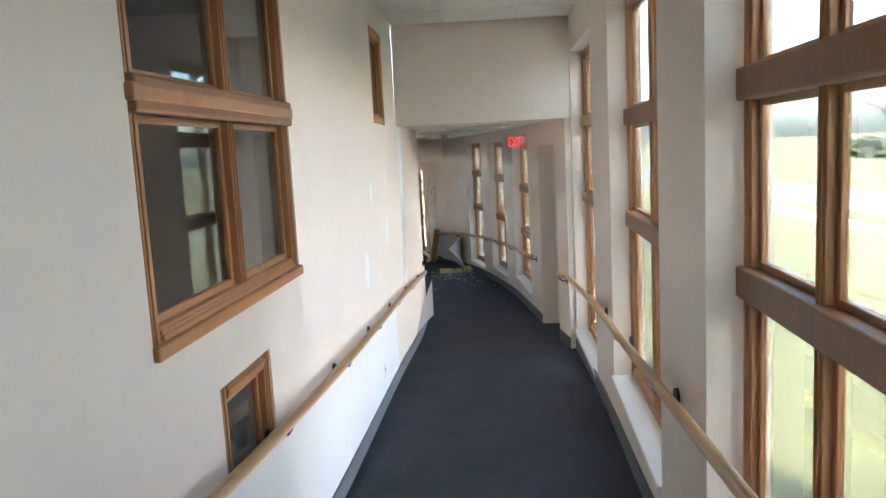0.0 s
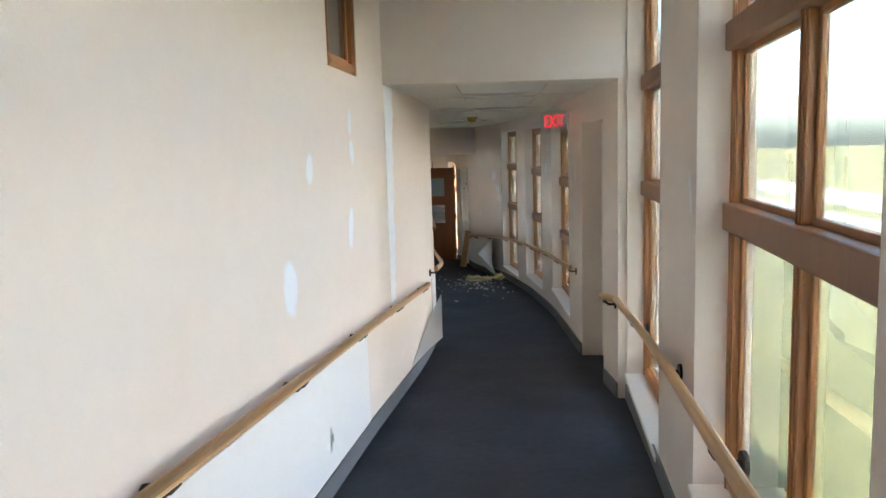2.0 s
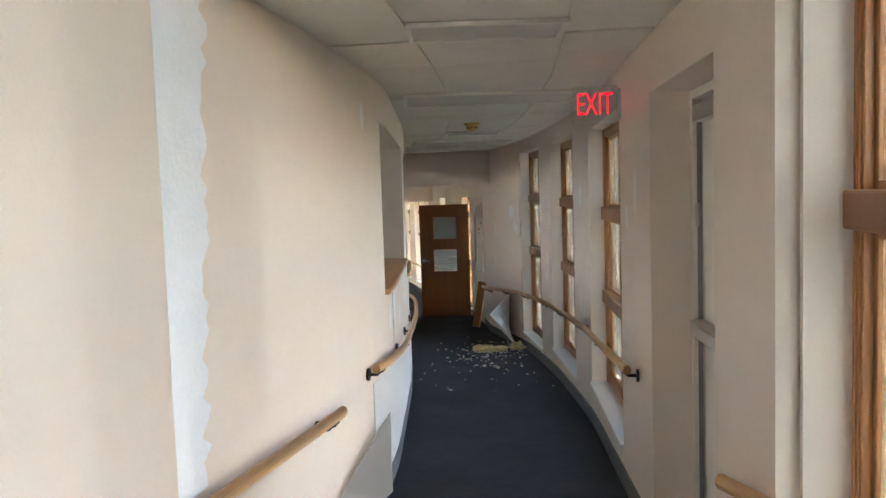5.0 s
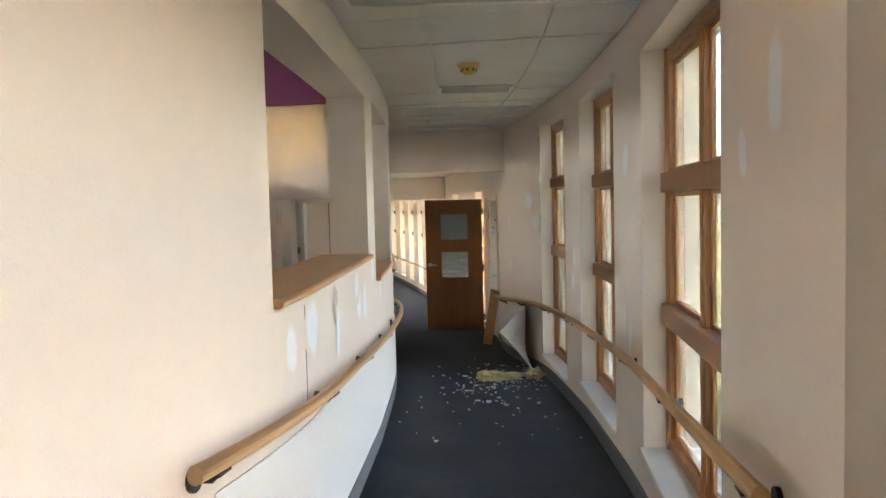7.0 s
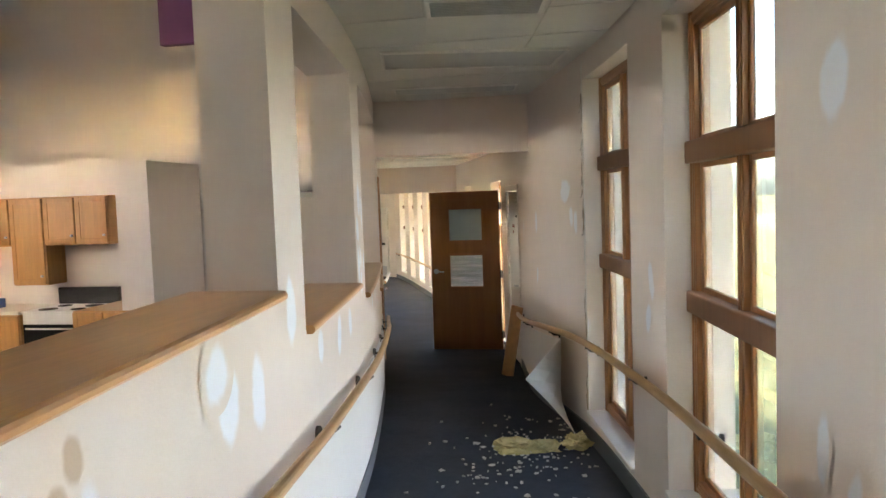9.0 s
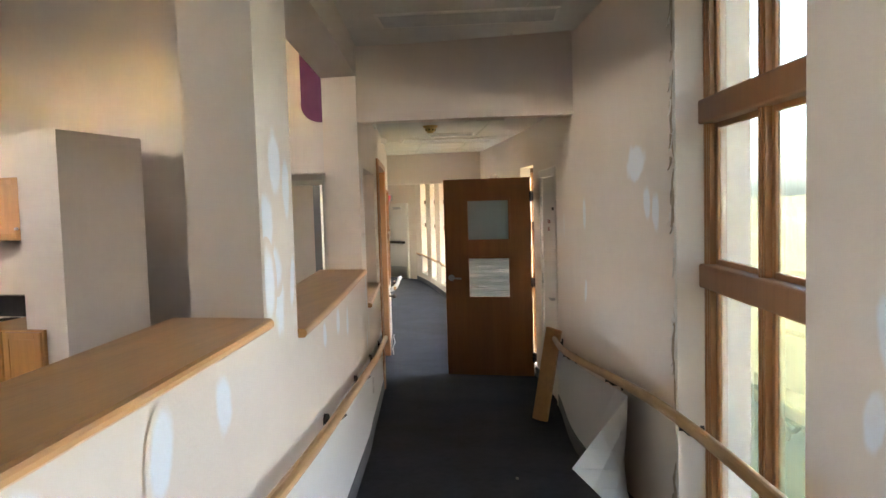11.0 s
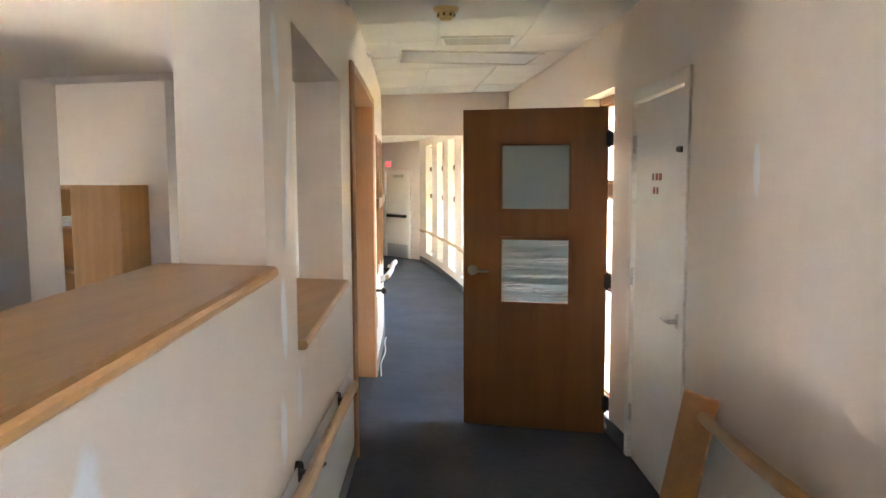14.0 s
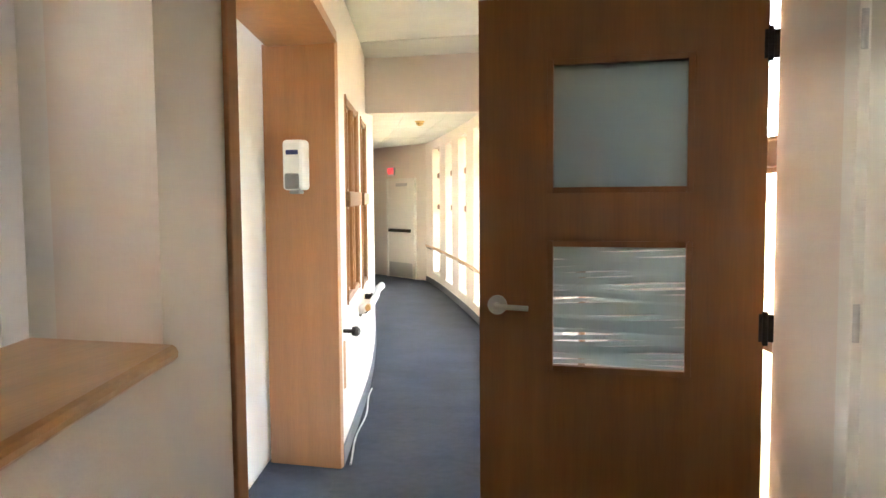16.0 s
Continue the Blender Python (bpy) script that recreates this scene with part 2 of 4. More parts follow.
def wall(name, X, y0, y1, bottom, top, thick, openings, material, side, label, back=None, step=0.3):
    """A curved wall with openings (ya, yb, za, zb); side 1 thickens towards +x."""
    ys = {y0, y1}
    for o in openings:
        ys |= {o[0], o[1]}
    n = max(1, int((y1 - y0) / step))
    for i in range(1, n):
        y = y0 + (y1 - y0) * i / n
        if all(abs(y - o) > 0.08 for o in ys):
            ys.add(y)
    ys = sorted(ys)
    cols = []
    for a, b in zip(ys, ys[1:]):
        mid, spans, low = (a + b) / 2, [], None
        cuts = sorted((o[2], o[3]) for o in openings if o[0] - 1e-6 <= mid <= o[1] + 1e-6)
        for za, zb in cuts:
            spans.append((low, za))
            low = zb
        spans.append((low, None))
        cols.append(spans)
    bm = bmesh.new()

    def q(*ps):
        bm.faces.new([bm.verts.new(p) for p in ps])

    def zz(v, y, up):
        return v if v is not None else (top if up else bottom(y))

    for i, spans in enumerate(cols):
        a, b = ys[i], ys[i + 1]
        xa, xb, ta, tb = X(a), X(b), X(a) + side * thick, X(b) + side * thick
        for lo, hi in spans:
            za, zb, wa, wb = zz(lo, a, 0), zz(lo, b, 0), zz(hi, a, 1), zz(hi, b, 1)
            if wa - za < 0.005:
                continue
            q((xa, a, za), (xb, b, zb), (xb, b, wb), (xa, a, wa))
            q((ta, a, za), (tb, b, zb), (tb, b, wb), (ta, a, wa))
            q((xa, a, za), (xb, b, zb), (tb, b, zb), (ta, a, za))
            q((xa, a, wa), (xb, b, wb), (tb, b, wb), (ta, a, wa))
            for j, y, x, t, u, v in ((i - 1, a, xa, ta, za, wa), (i + 1, b, xb, tb, zb, wb)):
                if not (0 <= j < len(cols)) or cols[j] != spans:
                    q((x, y, u), (t, y, u), (t, y, v), (x, y, v))
    bmesh.ops.remove_doubles(bm, verts=bm.verts, dist=0.0005)
    ob = link(name, bm, material)
    return tagged(ob, label, "wall", kind="structure")


def strip(name, X0, X1, y0, y1, z0, z1, material, label, category, step=0.3):
    """A slab between two lines, following the curve; z0, z1 are functions of y."""
    bm = bmesh.new()
    n = max(1, int((y1 - y0) / step))
    rows = []
    for i in range(n + 1):
        y = y0 + (y1 - y0) * i / n
        rows.append([bm.verts.new(p) for p in ((X0(y), y, z0(y)), (X1(y), y, z0(y)), (X1(y), y, z1(y)), (X0(y), y, z1(y)))])
    for a, b in zip(rows, rows[1:]):
        for k in range(4):
            bm.faces.new((a[k], a[(k + 1) % 4], b[(k + 1) % 4], b[k]))
    bm.faces.new(rows[0][::-1])
    bm.faces.new(rows[-1])
    ob = link(name, bm, material)
    return tagged(ob, label, category, kind="structure")


# ---- the corridor ----
# windows of the outer wall: near edge, far edge, sill, head, transoms
# the first two are unseen, added and widened to brighten the left wall
WINDOWS = [(-2.85, -1.85, 0.80, 2.80, (1.56, 2.14)), (-1.45, 0.85, 0.80, 2.80, (1.56, 2.14)), (1.50, 2.61, 0.68, 2.80, (1.56, 2.14)), (3.34, 4.88, 0.55, 2.80, (1.53, 2.13)), (5.82, 7.22, 0.25, 2.80, (1.505, 2.18)),
           (9.48, 10.91, 0.155, 2.02, (0.80, 1.41)), (11.65, 12.83, 0.01, 2.06, (0.845, 1.48)), (13.42, 14.50, -0.12, 2.07, (0.885, 1.52))]
FAR_WINDOWS = [(19.22, 19.95, -0.62, 1.55, (0.25, 0.9)), (21.5, 22.1, -0.5, 1.55, (0.25, 0.9))] + [(a, a + 0.68, -0.70, 1.70, (0.58, 1.18)) for a in (23.4, 24.75, 26.1, 27.4, 28.7, 30.0)]
OPENINGS = [(9.49, 11.69, 1.03, 2.00), (12.03, 13.42, 0.86, 2.02), (13.83, 16.05, 0.755, 2.03), (16.50, 17.85, 0.465, 1.46)]
END, CLOSE = 31.3, 36.0
low = lambda y: FZ(y) - 0.25
floor = strip("floor", lambda y: LX(y) - 0.02, lambda y: RX(y) + 0.30, -3, CLOSE, low, FZ, CARPET, "dark blue-grey worn carpet on a ramp", "floor")
wall("wall_right_high", RX, -3, 7.245, low, 3.3, 0.20, [w[:4] for w in WINDOWS[:5]], PAINT, 1, "cream painted corridor wall between tall windows")
DOOR_R = (7.74, 8.66)
wall("wall_right", RX, 7.25, END, low, 2.4, 0.28, [w[:4] for w in WINDOWS[5:] + FAR_WINDOWS] + [(*DOOR_R, -0.4, 1.985), (17.84, 18.80, -1.2, 1.43)], PAINT, 1, "cream painted curved corridor wall with filled patches")
LW = [(2.13, 3.43, 1.53, 2.86), (2.50, 2.97, 0.86, 1.32), (5.82, 6.42, 2.21, 2.91)]
wall("wall_left_high", LX, -3, 7.07, low, 3.3, 0.24, LW, PAINT, -1, "cream painted curved wall with interior windows")
ALCOVE = (18.30, 20.45, -1.2, 1.62)
FAR_LEFT = [(20.85, 21.75, 0.10, 1.38), (22.0, 22.6, 0.05, 1.38)]
wall("wall_left", LX, 7.07, CLOSE, low, 2.4, 0.24, OPENINGS + [ALCOVE] + FAR_LEFT, PAINT, -1, "cream painted curved wall with pass-through openings")


def ceiling(name, y0, y1, z, label, tile=0.61, gap=0.006):
    """Lay-in tiles between bars; one mesh."""
    bm = bmesh.new()
    n = max(1, round((y1 - y0) / tile))
    rnd = random.Random(name)
    for i in range(n):
        a, b = y0 + (y1 - y0) * i / n, y0 + (y1 - y0) * (i + 1) / n
        sag = rnd.uniform(0, 0.006)
        xs = [lambda y: LX(y) + 0.003, lambda y: (LX(y) + RX(y)) / 2 - 0.3, lambda y: (LX(y) + RX(y)) / 2 + 0.31, lambda y: RX(y) - 0.003]
        for p, q in zip(xs, xs[1:]):
            a2, b2 = a + gap, b - gap
            pts = [(p(a2) + gap, a2), (q(a2) - gap, a2), (q(b2) - gap, b2), (p(b2) + gap, b2)]
            lo = [bm.verts.new((x, y, z - sag)) for x, y in pts]
            hi = [bm.verts.new((x, y, z + 0.03)) for x, y in pts]
            for k in range(4):
                bm.faces.new((lo[k], lo[(k + 1) % 4], hi[(k + 1) % 4], hi[k]))
            bm.faces.new(lo[::-1])
        top = [bm.verts.new((x, y, z + 0.006)) for x, y in ((LX(a), a), (RX(a), a), (RX(b), b), (LX(b), b))]
        up = [bm.verts.new((v.co.x, v.co.y, z + 0.18)) for v in top]
        bm.faces.new(top[::-1])
        bm.faces.new(up)
        for k in range(4):
            bm.faces.new((top[k], top[(k + 1) % 4], up[(k + 1) % 4], up[k]))
    return tagged(link(name, bm, TILE), label, "ceiling", kind="structure")


ceiling("ceiling_high", -3, 7.10, 3.10, "white lay-in ceiling over the high part")


def across(name, y_left, y_right, z0, z1, thick, label):
    """A header wall across the corridor."""
    bm = bmesh.new()
    a, b = Vector((LX(y_left), y_left, 0)), Vector((RX(y_right) + 0.003, y_right, 0))
    pts = [a, b, b + Vector((0, thick, 0)), a + Vector((0, thick, 0))]
    lo = [bm.verts.new((p.x, p.y, z0)) for p in pts]
    hi = [bm.verts.new((p.x, p.y, z1)) for p in pts]
    for k in range(4):
        bm.faces.new((lo[k], lo[(k + 1) % 4], hi[(k + 1) % 4], hi[k]))
    bm.faces.new(lo[::-1])
    bm.faces.new(hi)
    return tagged(link(name, bm, PAINT), label, "wall", kind="structure")


across("header_high", 7.08, 7.24, 2.22, 3.3, 0.2, "cream painted drop from the high to the low ceiling")
ceiling("ceiling_low", 7.28, 16.14, 2.225, "stained white lay-in tiles of the low ceiling")
across("header_low", 16.08, 16.28, 1.735, 2.4, 0.15, "cream painted header over the corridor")
ceiling("ceiling_end", 16.35, 22.75, 1.95, "sagging white lay-in tiles with open joints")
across("header_far", 22.7, 22.95, 1.48, 2.1, 0.15, "cream painted header over the far corridor")
ceiling("ceiling_far", 22.98, CLOSE, 1.86, "white ceiling of the far corridor")
tagged(link("wall_back", box(-1.5, -3.2, 0, 2, -3.0, 3.4), PAINT), "plain cream end wall", "wall", kind="structure")
FAR_END = pose(RX(END) + 0.02, END, FZ(30), 0, 0, -36)
we = tagged(link("wall_end", box(-6.0, 0, -0.4, 0.5, 0.2, 3.2), PAINT), "cream slanting end wall with an exit door", "wall", kind="structure")
we.matrix_basis = FAR_END
tagged(link("roof", bx(bx(box(-10.2, -3.4, 4.9, -0.3, 21.6, 5.0), -1.6, -3.4, 3.3, 1.9, 7.3, 3.4), -11, 21.5, 2.42, 0, 37, 2.5), SIDING), "flat roof over the building", "roof", kind="structure")

SP = [-400, -120, -60, -30, -12, -3, 0, 4, 8, 12, 16, 20, 24, 28, 32, 45, 80, 150, 400]
GR = bmesh.new()
SX = [-400, -120, -60, -30, -13.2, -12.9, -3, -0.4] + SP[6:]
grid = [[GR.verts.new((x, y, FZ(y) - 0.28 - (0.75 if -13 < x < 0 else 0))) for x in SX] for y in SP]
for i in range(len(SP) - 1):
    for j in range(len(SX) - 1):
        GR.faces.new((grid[i][j], grid[i][j + 1], grid[i + 1][j + 1], grid[i + 1][j]))
tagged(link("ground", GR, LAWN), "dry yellow-green winter lawn", "lawn", kind="structure")

# rubber base along both walls, broken at doors
for k, (X, s, a, b) in enumerate(((LX, 1, -3, 18.27), (LX, 1, 20.48, END), (RX, -1, -3, 7.24), (RX, -1, 7.26, 7.70), (RX, -1, 8.70, 17.88), (RX, -1, 18.85, END))):
    strip("baseboard", lambda y: X(y), lambda y: X(y) + s * 0.012, a, b, lambda y: FZ(y) - 0.01, lambda y: FZ(y) + 0.105, BASE, "dark grey rubber base with scuffs", "baseboard", 0.25)

# loose white boards under the handrail
def board(y0, y1, h0, h1, lift0, lift1, label, steps=14, raise0=0.11):
    bm = bmesh.new()
    rows = []
    for i in range(steps + 1):
        u = i / steps
        y = y0 + (y1 - y0) * u
        off = 0.004 + lift0 + (lift1 - lift0) * u * u
        top = h0 + (h1 - h0) * u
        c = [(off, raise0), (off + 0.004, raise0), (off * 1.0 + 0.004, top), (off, top)]
        rows.append([bm.verts.new((LX(y) + o, y, FZ(y) + z)) for o, z in c])
    for a, b in zip(rows, rows[1:]):
        for k in range(4):
            bm.faces.new((a[k], a[(k + 1) % 4], b[(k + 1) % 4], b[k]))
    bm.faces.new(rows[0][::-1])
    bm.faces.new(rows[-1])
    return tagged(link("wall_board", bm, WAINSCOT), label, "wall panel")


board(-3, 6.35, 0.63, 0.63, 0, 0, "white smooth protection board under the handrail", 40)
board(7.75, 8.97, 0.13, 0.52, 0, 0.09, "white protection board peeling away from the wall")


def board_right(y0, y1, h0, h1, label):
    ob = strip("wall_board", lambda y: RX(y) - 0.010, lambda y: RX(y) - 0.004, y0, y1, lambda y: FZ(y) + 0.11, lambda y: FZ(y) + h0 + (h1 - h0) * (y - y0) / (y1 - y0), WAINSCOT, label, "wall panel")
    ob["kind"] = ""


board_right(15.35, 17.80, 0.60, 0.58, "white smooth protection board under the handrail by the closet")
board(9.02, 18.2, 0.66, 0.58, 0, 0, "white smooth protection board along the curved wall", 50)


# ---- windows ----
def window_unit(name, X, w, outer, depth, label, cols=(0.5,), proud=False, glass=GLASS, stool=True, member=0.06):
    """A wooden window in a wall opening: outer is the side (+1 local y is the left hand of the wall's run)."""
    y0, y1, z0, z1, trans = w
    m, ln = wall_frame(X, y0, y1)
    ob = thing(name, m, label, "window", kind="structure")
    h = ln / 2
    d = outer * depth
    f = 0.055 * outer

    def member_bm(x0, x1, za, zb):
        # three steps, each thinner, as the moulded sections are
        vertical = (zb - za) > (x1 - x0)
        bm = box(x0, d - f * 0.4, za, x1, d + f * 0.45, zb, 0.004)
        for k, (g, e) in enumerate(((0.011, 0.012), (0.022, 0.024))):
            if vertical:
                bx(bm, x0 + g, d - f * 0.4 - outer * e * 0.4, za + 0.002, x1 - g, d, zb - 0.002, 0.002)
            else:
                bx(bm, x0 + 0.002, d - f * 0.4 - outer * e * 0.4, za + g, x1 - 0.002, d, zb - g, 0.002)
        return bm

    fw = member
    part("window_frame", member_bm(-h, -h + fw, z0, z1), OAK, ob)
    part("window_frame", member_bm(h - fw, h, z0, z1), OAK, ob)
    part("window_frame", member_bm(-h + fw, h - fw, z1 - fw, z1), OAK, ob)
    part("window_frame", member_bm(-h + fw, h - fw, z0, z0 + fw), OAK, ob)
    xs = [-h + fw] + [v for c in cols for v in (-h + ln * c - fw * 0.42, -h + ln * c + fw * 0.42)] + [h - fw]
    zs = [z0 + fw] + [v for t in trans for v in (t - 0.045, t + 0.045)] + [z1 - fw]
    for t in trans:
        part("transom", box(-h + 0.003, d - outer * 0.05, t - 0.047, h - 0.003, d + f * 0.5, t + 0.047, 0.008), OAKD, ob, "dark oak transom rail")
    for i in range(0, len(zs), 2):
        for c in range(1, len(xs) - 1, 2):
            part("mullion", member_bm(xs[c], xs[c + 1], zs[i], zs[i + 1]), OAK, ob)
        for c in range(0, len(xs), 2):
            a, b, za, zb = xs[c], xs[c + 1], zs[i], zs[i + 1]
            sash = bmesh.new()
            g = 0.022
            for q in ((a, za, a + g, zb), (b - g, za, b, zb), (a + g, za, b - g, za + g), (a + g, zb - g, b - g, zb)):
                bx(sash, q[0], d + f * 0.02, q[1], q[2], d + f * 0.42, q[3], 0.003)
            part("sash", sash, OAK, ob)
            p = part("pane", box(a + g - 0.004, d + f * 0.20, za + g - 0.004, b - g + 0.004, d + f * 0.28, zb - g + 0.004), glass, ob, "slightly dusty glass pane")
            p.visible_shadow = False
    if stool:
        part("window_sill", box(-h + 0.004, outer * -0.02, z0 - 0.03, h - 0.004, d + f, z0 + 0.004, 0.008), WHITE, ob, "chipped cream painted sill")
    return ob


for w in WINDOWS + FAR_WINDOWS:
    window_unit("window_1", RX, w, -1, 0.135, "tall oak window with two transoms and a mullion", member=0.06 if w[0] < 19 else 0.05, cols=(0.5,) if w[0] < 19 else (), glass=GLASS if w[0] < 19 else CLEAR)

# windows of the inner wall, their frames standing proud
for (y0, y1, z0, z1), trans, cols in ((LW[0], (2.17,), (0.52,)), (LW[1], (), ()), (LW[2], (), ())):
    ob = window_unit("window_2", LX, (y0, y1, z0, z1, trans), 1, 0.03, "oak interior window onto a dark room", cols=cols, glass=DUSTY, stool=False)
    ln = wall_frame(LX, y0, y1)[1] / 2
    if z1 - z0 > 1:
        part("window_sill", box(-ln - 0.004, -0.018, z0 - 0.018, ln + 0.004, 0.05, z0 + 0.022, 0.006), OAK, ob, "moulded oak sill")
        part("band", box(-ln - 0.008, -0.022, 2.15, ln + 0.008, 0.02, 2.195, 0.008), OAK, ob, "moulded oak band")
for y0, y1, z0, z1 in FAR_LEFT:
    window_unit("window_3", LX, (y0, y1, z0, z1, (0.75,)), 1, 0.02, "dark-framed interior window in the far corridor", cols=(0.5,) if y1 - y0 > 0.7 else (), glass=DUSTY, stool=False, member=0.045)

# sills of the pass-through openings: flat board with a rounded nose
for y0, y1, z0, z1 in OPENINGS:
    bm = bmesh.new()
    rows = []
    prof = [(0.026, -0.012), (0.033, -0.005), (0.034, 0.005), (0.030, 0.013), (0.022, 0.018), (-0.30, 0.018), (-0.30, 0.004), (-0.002, 0.004), (-0.002, -0.014), (0.016, -0.014)]
    for i in range(13):
        y = y0 + (y1 - y0) * i / 12
        y = min(max(y, y0 + 0.004), y1 - 0.004)
        rows.append([bm.verts.new((LX(y) + a, y, z0 + b)) for a, b in prof])
    for a, b in zip(rows, rows[1:]):
        for k in range(len(prof)):
            bm.faces.new((a[k], a[(k + 1) % len(prof)], b[(k + 1) % len(prof)], b[k]))
    bm.faces.new(rows[0][::-1])
    bm.faces.new(rows[-1])
    tagged(link("sill_board", bm, SILLW), "honey oak sill board with a rounded nose", "sill", "sills of the openings", kind="structure")


# ---- handrails ----
def handrail(X, s, y0, y1, h0, h1, label, turn_start=False, turn_end=True):
    m = Matrix.Translation((X(y0), y0, 0))
    ob = thing("handrail", m, label, "handrail", "corridor handrails")
    inv = m.inverted()
    n = max(4, int((y1 - y0) / 0.2))
    pts = []
    for i in range(n + 1):
        u = i / n
        y = y0 + (y1 - y0) * u
        pts.append(inv @ Vector((X(y) + s * 0.075, y, FZ(y) + h0 + (h1 - h0) * u)))
    part("rail", tube(bmesh.new(), pts, 0.023, 14, 0.85), RAILW, ob, smooth=False)
    k = max(2, round((y1 - y0) / 0.95))
    for i in range(k):
        y = y0 + 0.12 + (y1 - y0 - 0.24) * i / (k - 1)
        u = (y - y0) / (y1 - y0)
        z = FZ(y) + h0 + (h1 - h0) * u
        a = inv @ Vector((X(y), y, z - 0.045))
        bm = cyl(bmesh.new(), a, a + Vector((s * 0.012, 0, 0)), 0.032, seg=12)
        tube(bm, [a + Vector((s * 0.01, 0, 0)), a + Vector((s * 0.05, 0, 0.0)), a + Vector((s * 0.075, 0, 0.024))], 0.009, 8)
        bx(bm, a.x + s * 0.062, a.y - 0.03, a.z + 0.018, a.x + s * 0.088, a.y + 0.03, a.z + 0.026)
        part("bracket", bm, DARKM, ob, "dark metal bracket")
    return ob


handrail(LX, 1, -2.5, 8.22, 0.735, 0.70, "honey wooden handrail on dark brackets, curved wall")
handrail(LX, 1, 8.80, 17.6, 0.775, 0.60, "honey wooden handrail bending along the curved wall")
handrail(RX, -1, -2.5, 7.44, 0.86, 0.69, "honey wooden handrail in front of tall windows")
handrail(RX, -1, 8.86, 17.45, 0.76, 0.66, "honey wooden handrail past windows and torn corner")
handrail(RX, -1, 23.3, 31.0, 0.75, 0.75, "honey wooden handrail in the far bright corridor")
handrail(LX, 1, 21.6, 23.4, 0.80, 0.80, "pale worn handrail in the far corridor")


# ---- doors ----
def lever(parent, x, y, z, s, side):
    """A lever handle; side: the way it faces (local y), s: the way the lever points."""
    bm = cyl(bmesh.new(), (x, y, z), (x, y + side * 0.012, z), 0.034, seg=18)
    cyl(bm, (x, y + side * 0.01, z), (x, y + side * 0.05, z), 0.011)
    tube(bm, [(x, y + side * 0.05, z), (x + s * 0.03, y + side * 0.055, z), (x + s * 0.115, y + side * 0.05, z - 0.004)], 0.0095, 10)
    return part("handle", bm, METAL, parent, "brushed steel lever handle")


# the wooden door standing across the corridor
DW, DH = 0.933, 2.10
door = thing("door_1", pose(-1.534, 19.205, -0.672), "reddish veneered wooden door ajar with two blind-covered panes", "door", kind="structure")
g1, g2 = (0.25, 0.70, 1.450, 1.875), (0.25, 0.70, 0.837, 1.264)
leaf = bmesh.new()
for q in ((0, 0, 0.25, DH), (0.70, 0, DW, DH), (0.25, 0, 0.70, g2[2]), (0.25, g2[3], 0.70, g1[2]), (0.25, g1[3], 0.70, DH)):
    bx(leaf, q[0], 0, q[1], q[2], 0.045, q[3])
bmesh.ops.remove_doubles(leaf, verts=leaf.verts, dist=0.0002)
part("leaf", leaf, DOORW, door)
for k, g in enumerate((g1, g2)):
    stop = bmesh.new()
    for q in ((g[0] - 0.012, g[2] - 0.012, g[0] + 0.008, g[3] + 0.012), (g[1] - 0.008, g[2] - 0.012, g[1] + 0.012, g[3] + 0.012),
              (g[0] + 0.008, g[2] - 0.012, g[1] - 0.008, g[2] + 0.008), (g[0] + 0.008, g[3] - 0.008, g[1] - 0.008, g[3] + 0.012)):
        bx(stop, q[0], -0.006, q[1], q[2], 0.02, q[3], 0.002)
    part("glazing_bead", stop, DOORW, door)
    pane = part("pane", box(g[0] + 0.002, 0.020, g[2] + 0.002, g[1] - 0.002, 0.024, g[3] - 0.002), CLEAR, door, "shiny glass pane")
    pane.visible_shadow = False
    rnd = random.Random(k + 3)
    n = 23
    for i in range(n):
        z = g[2] + 0.012 + (g[3] - g[2] - 0.024) * i / (n - 1)
        bend = 0.0 if k == 0 else rnd.uniform(-0.007, 0.007)
        tilt = 0.0115 if k == 0 else rnd.uniform(0.0055, 0.0125)
        sl = bmesh.new()
        rows = []
        for j in range(5):
            u = j / 4
            x = g[0] + 0.004 + (g[1] - g[0] - 0.008) * u
            zz = z + bend * (u - 0.5) + (0 if k == 0 else 0.006 * math.sin(u * 5 + i))
            rows.append([sl.verts.new(p) for p in ((x, 0.030, zz - tilt), (x, 0.040, zz + tilt), (x, 0.0408, zz + tilt), (x, 0.0308, zz - tilt))])
        for a, b in zip(rows, rows[1:]):
            for c in range(4):
                sl.faces.new((a[c], a[(c + 1) % 4], b[(c + 1) % 4], b[c]))
        part("slat", sl, SLAT, door)
lever(door, 0.065, 0, 1.05, 1, -1)
for z in (0.20, 1.0, 1.90):
    bm = cyl(bmesh.new(), (DW + 0.004, -0.004, z - 0.055), (DW + 0.004, -0.004, z + 0.055), 0.009)
    bx(bm, DW - 0.015, -0.002, z - 0.045, DW + 0.03, 0.003, z + 0.045)
    part("hinge", bm, DARKM, door, "dark steel hinge")

# closet door in the right-hand wall
m, ln = wall_frame(RX, 17.84, 18.80, FZ(18.4) - 0.0)
closet = thing("door_2", m, "cream painted closet door with a worn printed notice", "door", kind="structure")
h, top = ln / 2, 1.43 - FZ(18.4)
part("leaf", box(-h + 0.035, -0.055, -0.03, h - 0.035, -0.012, top - 0.035, 0.003), WHITE, closet)
fr = bmesh.new()
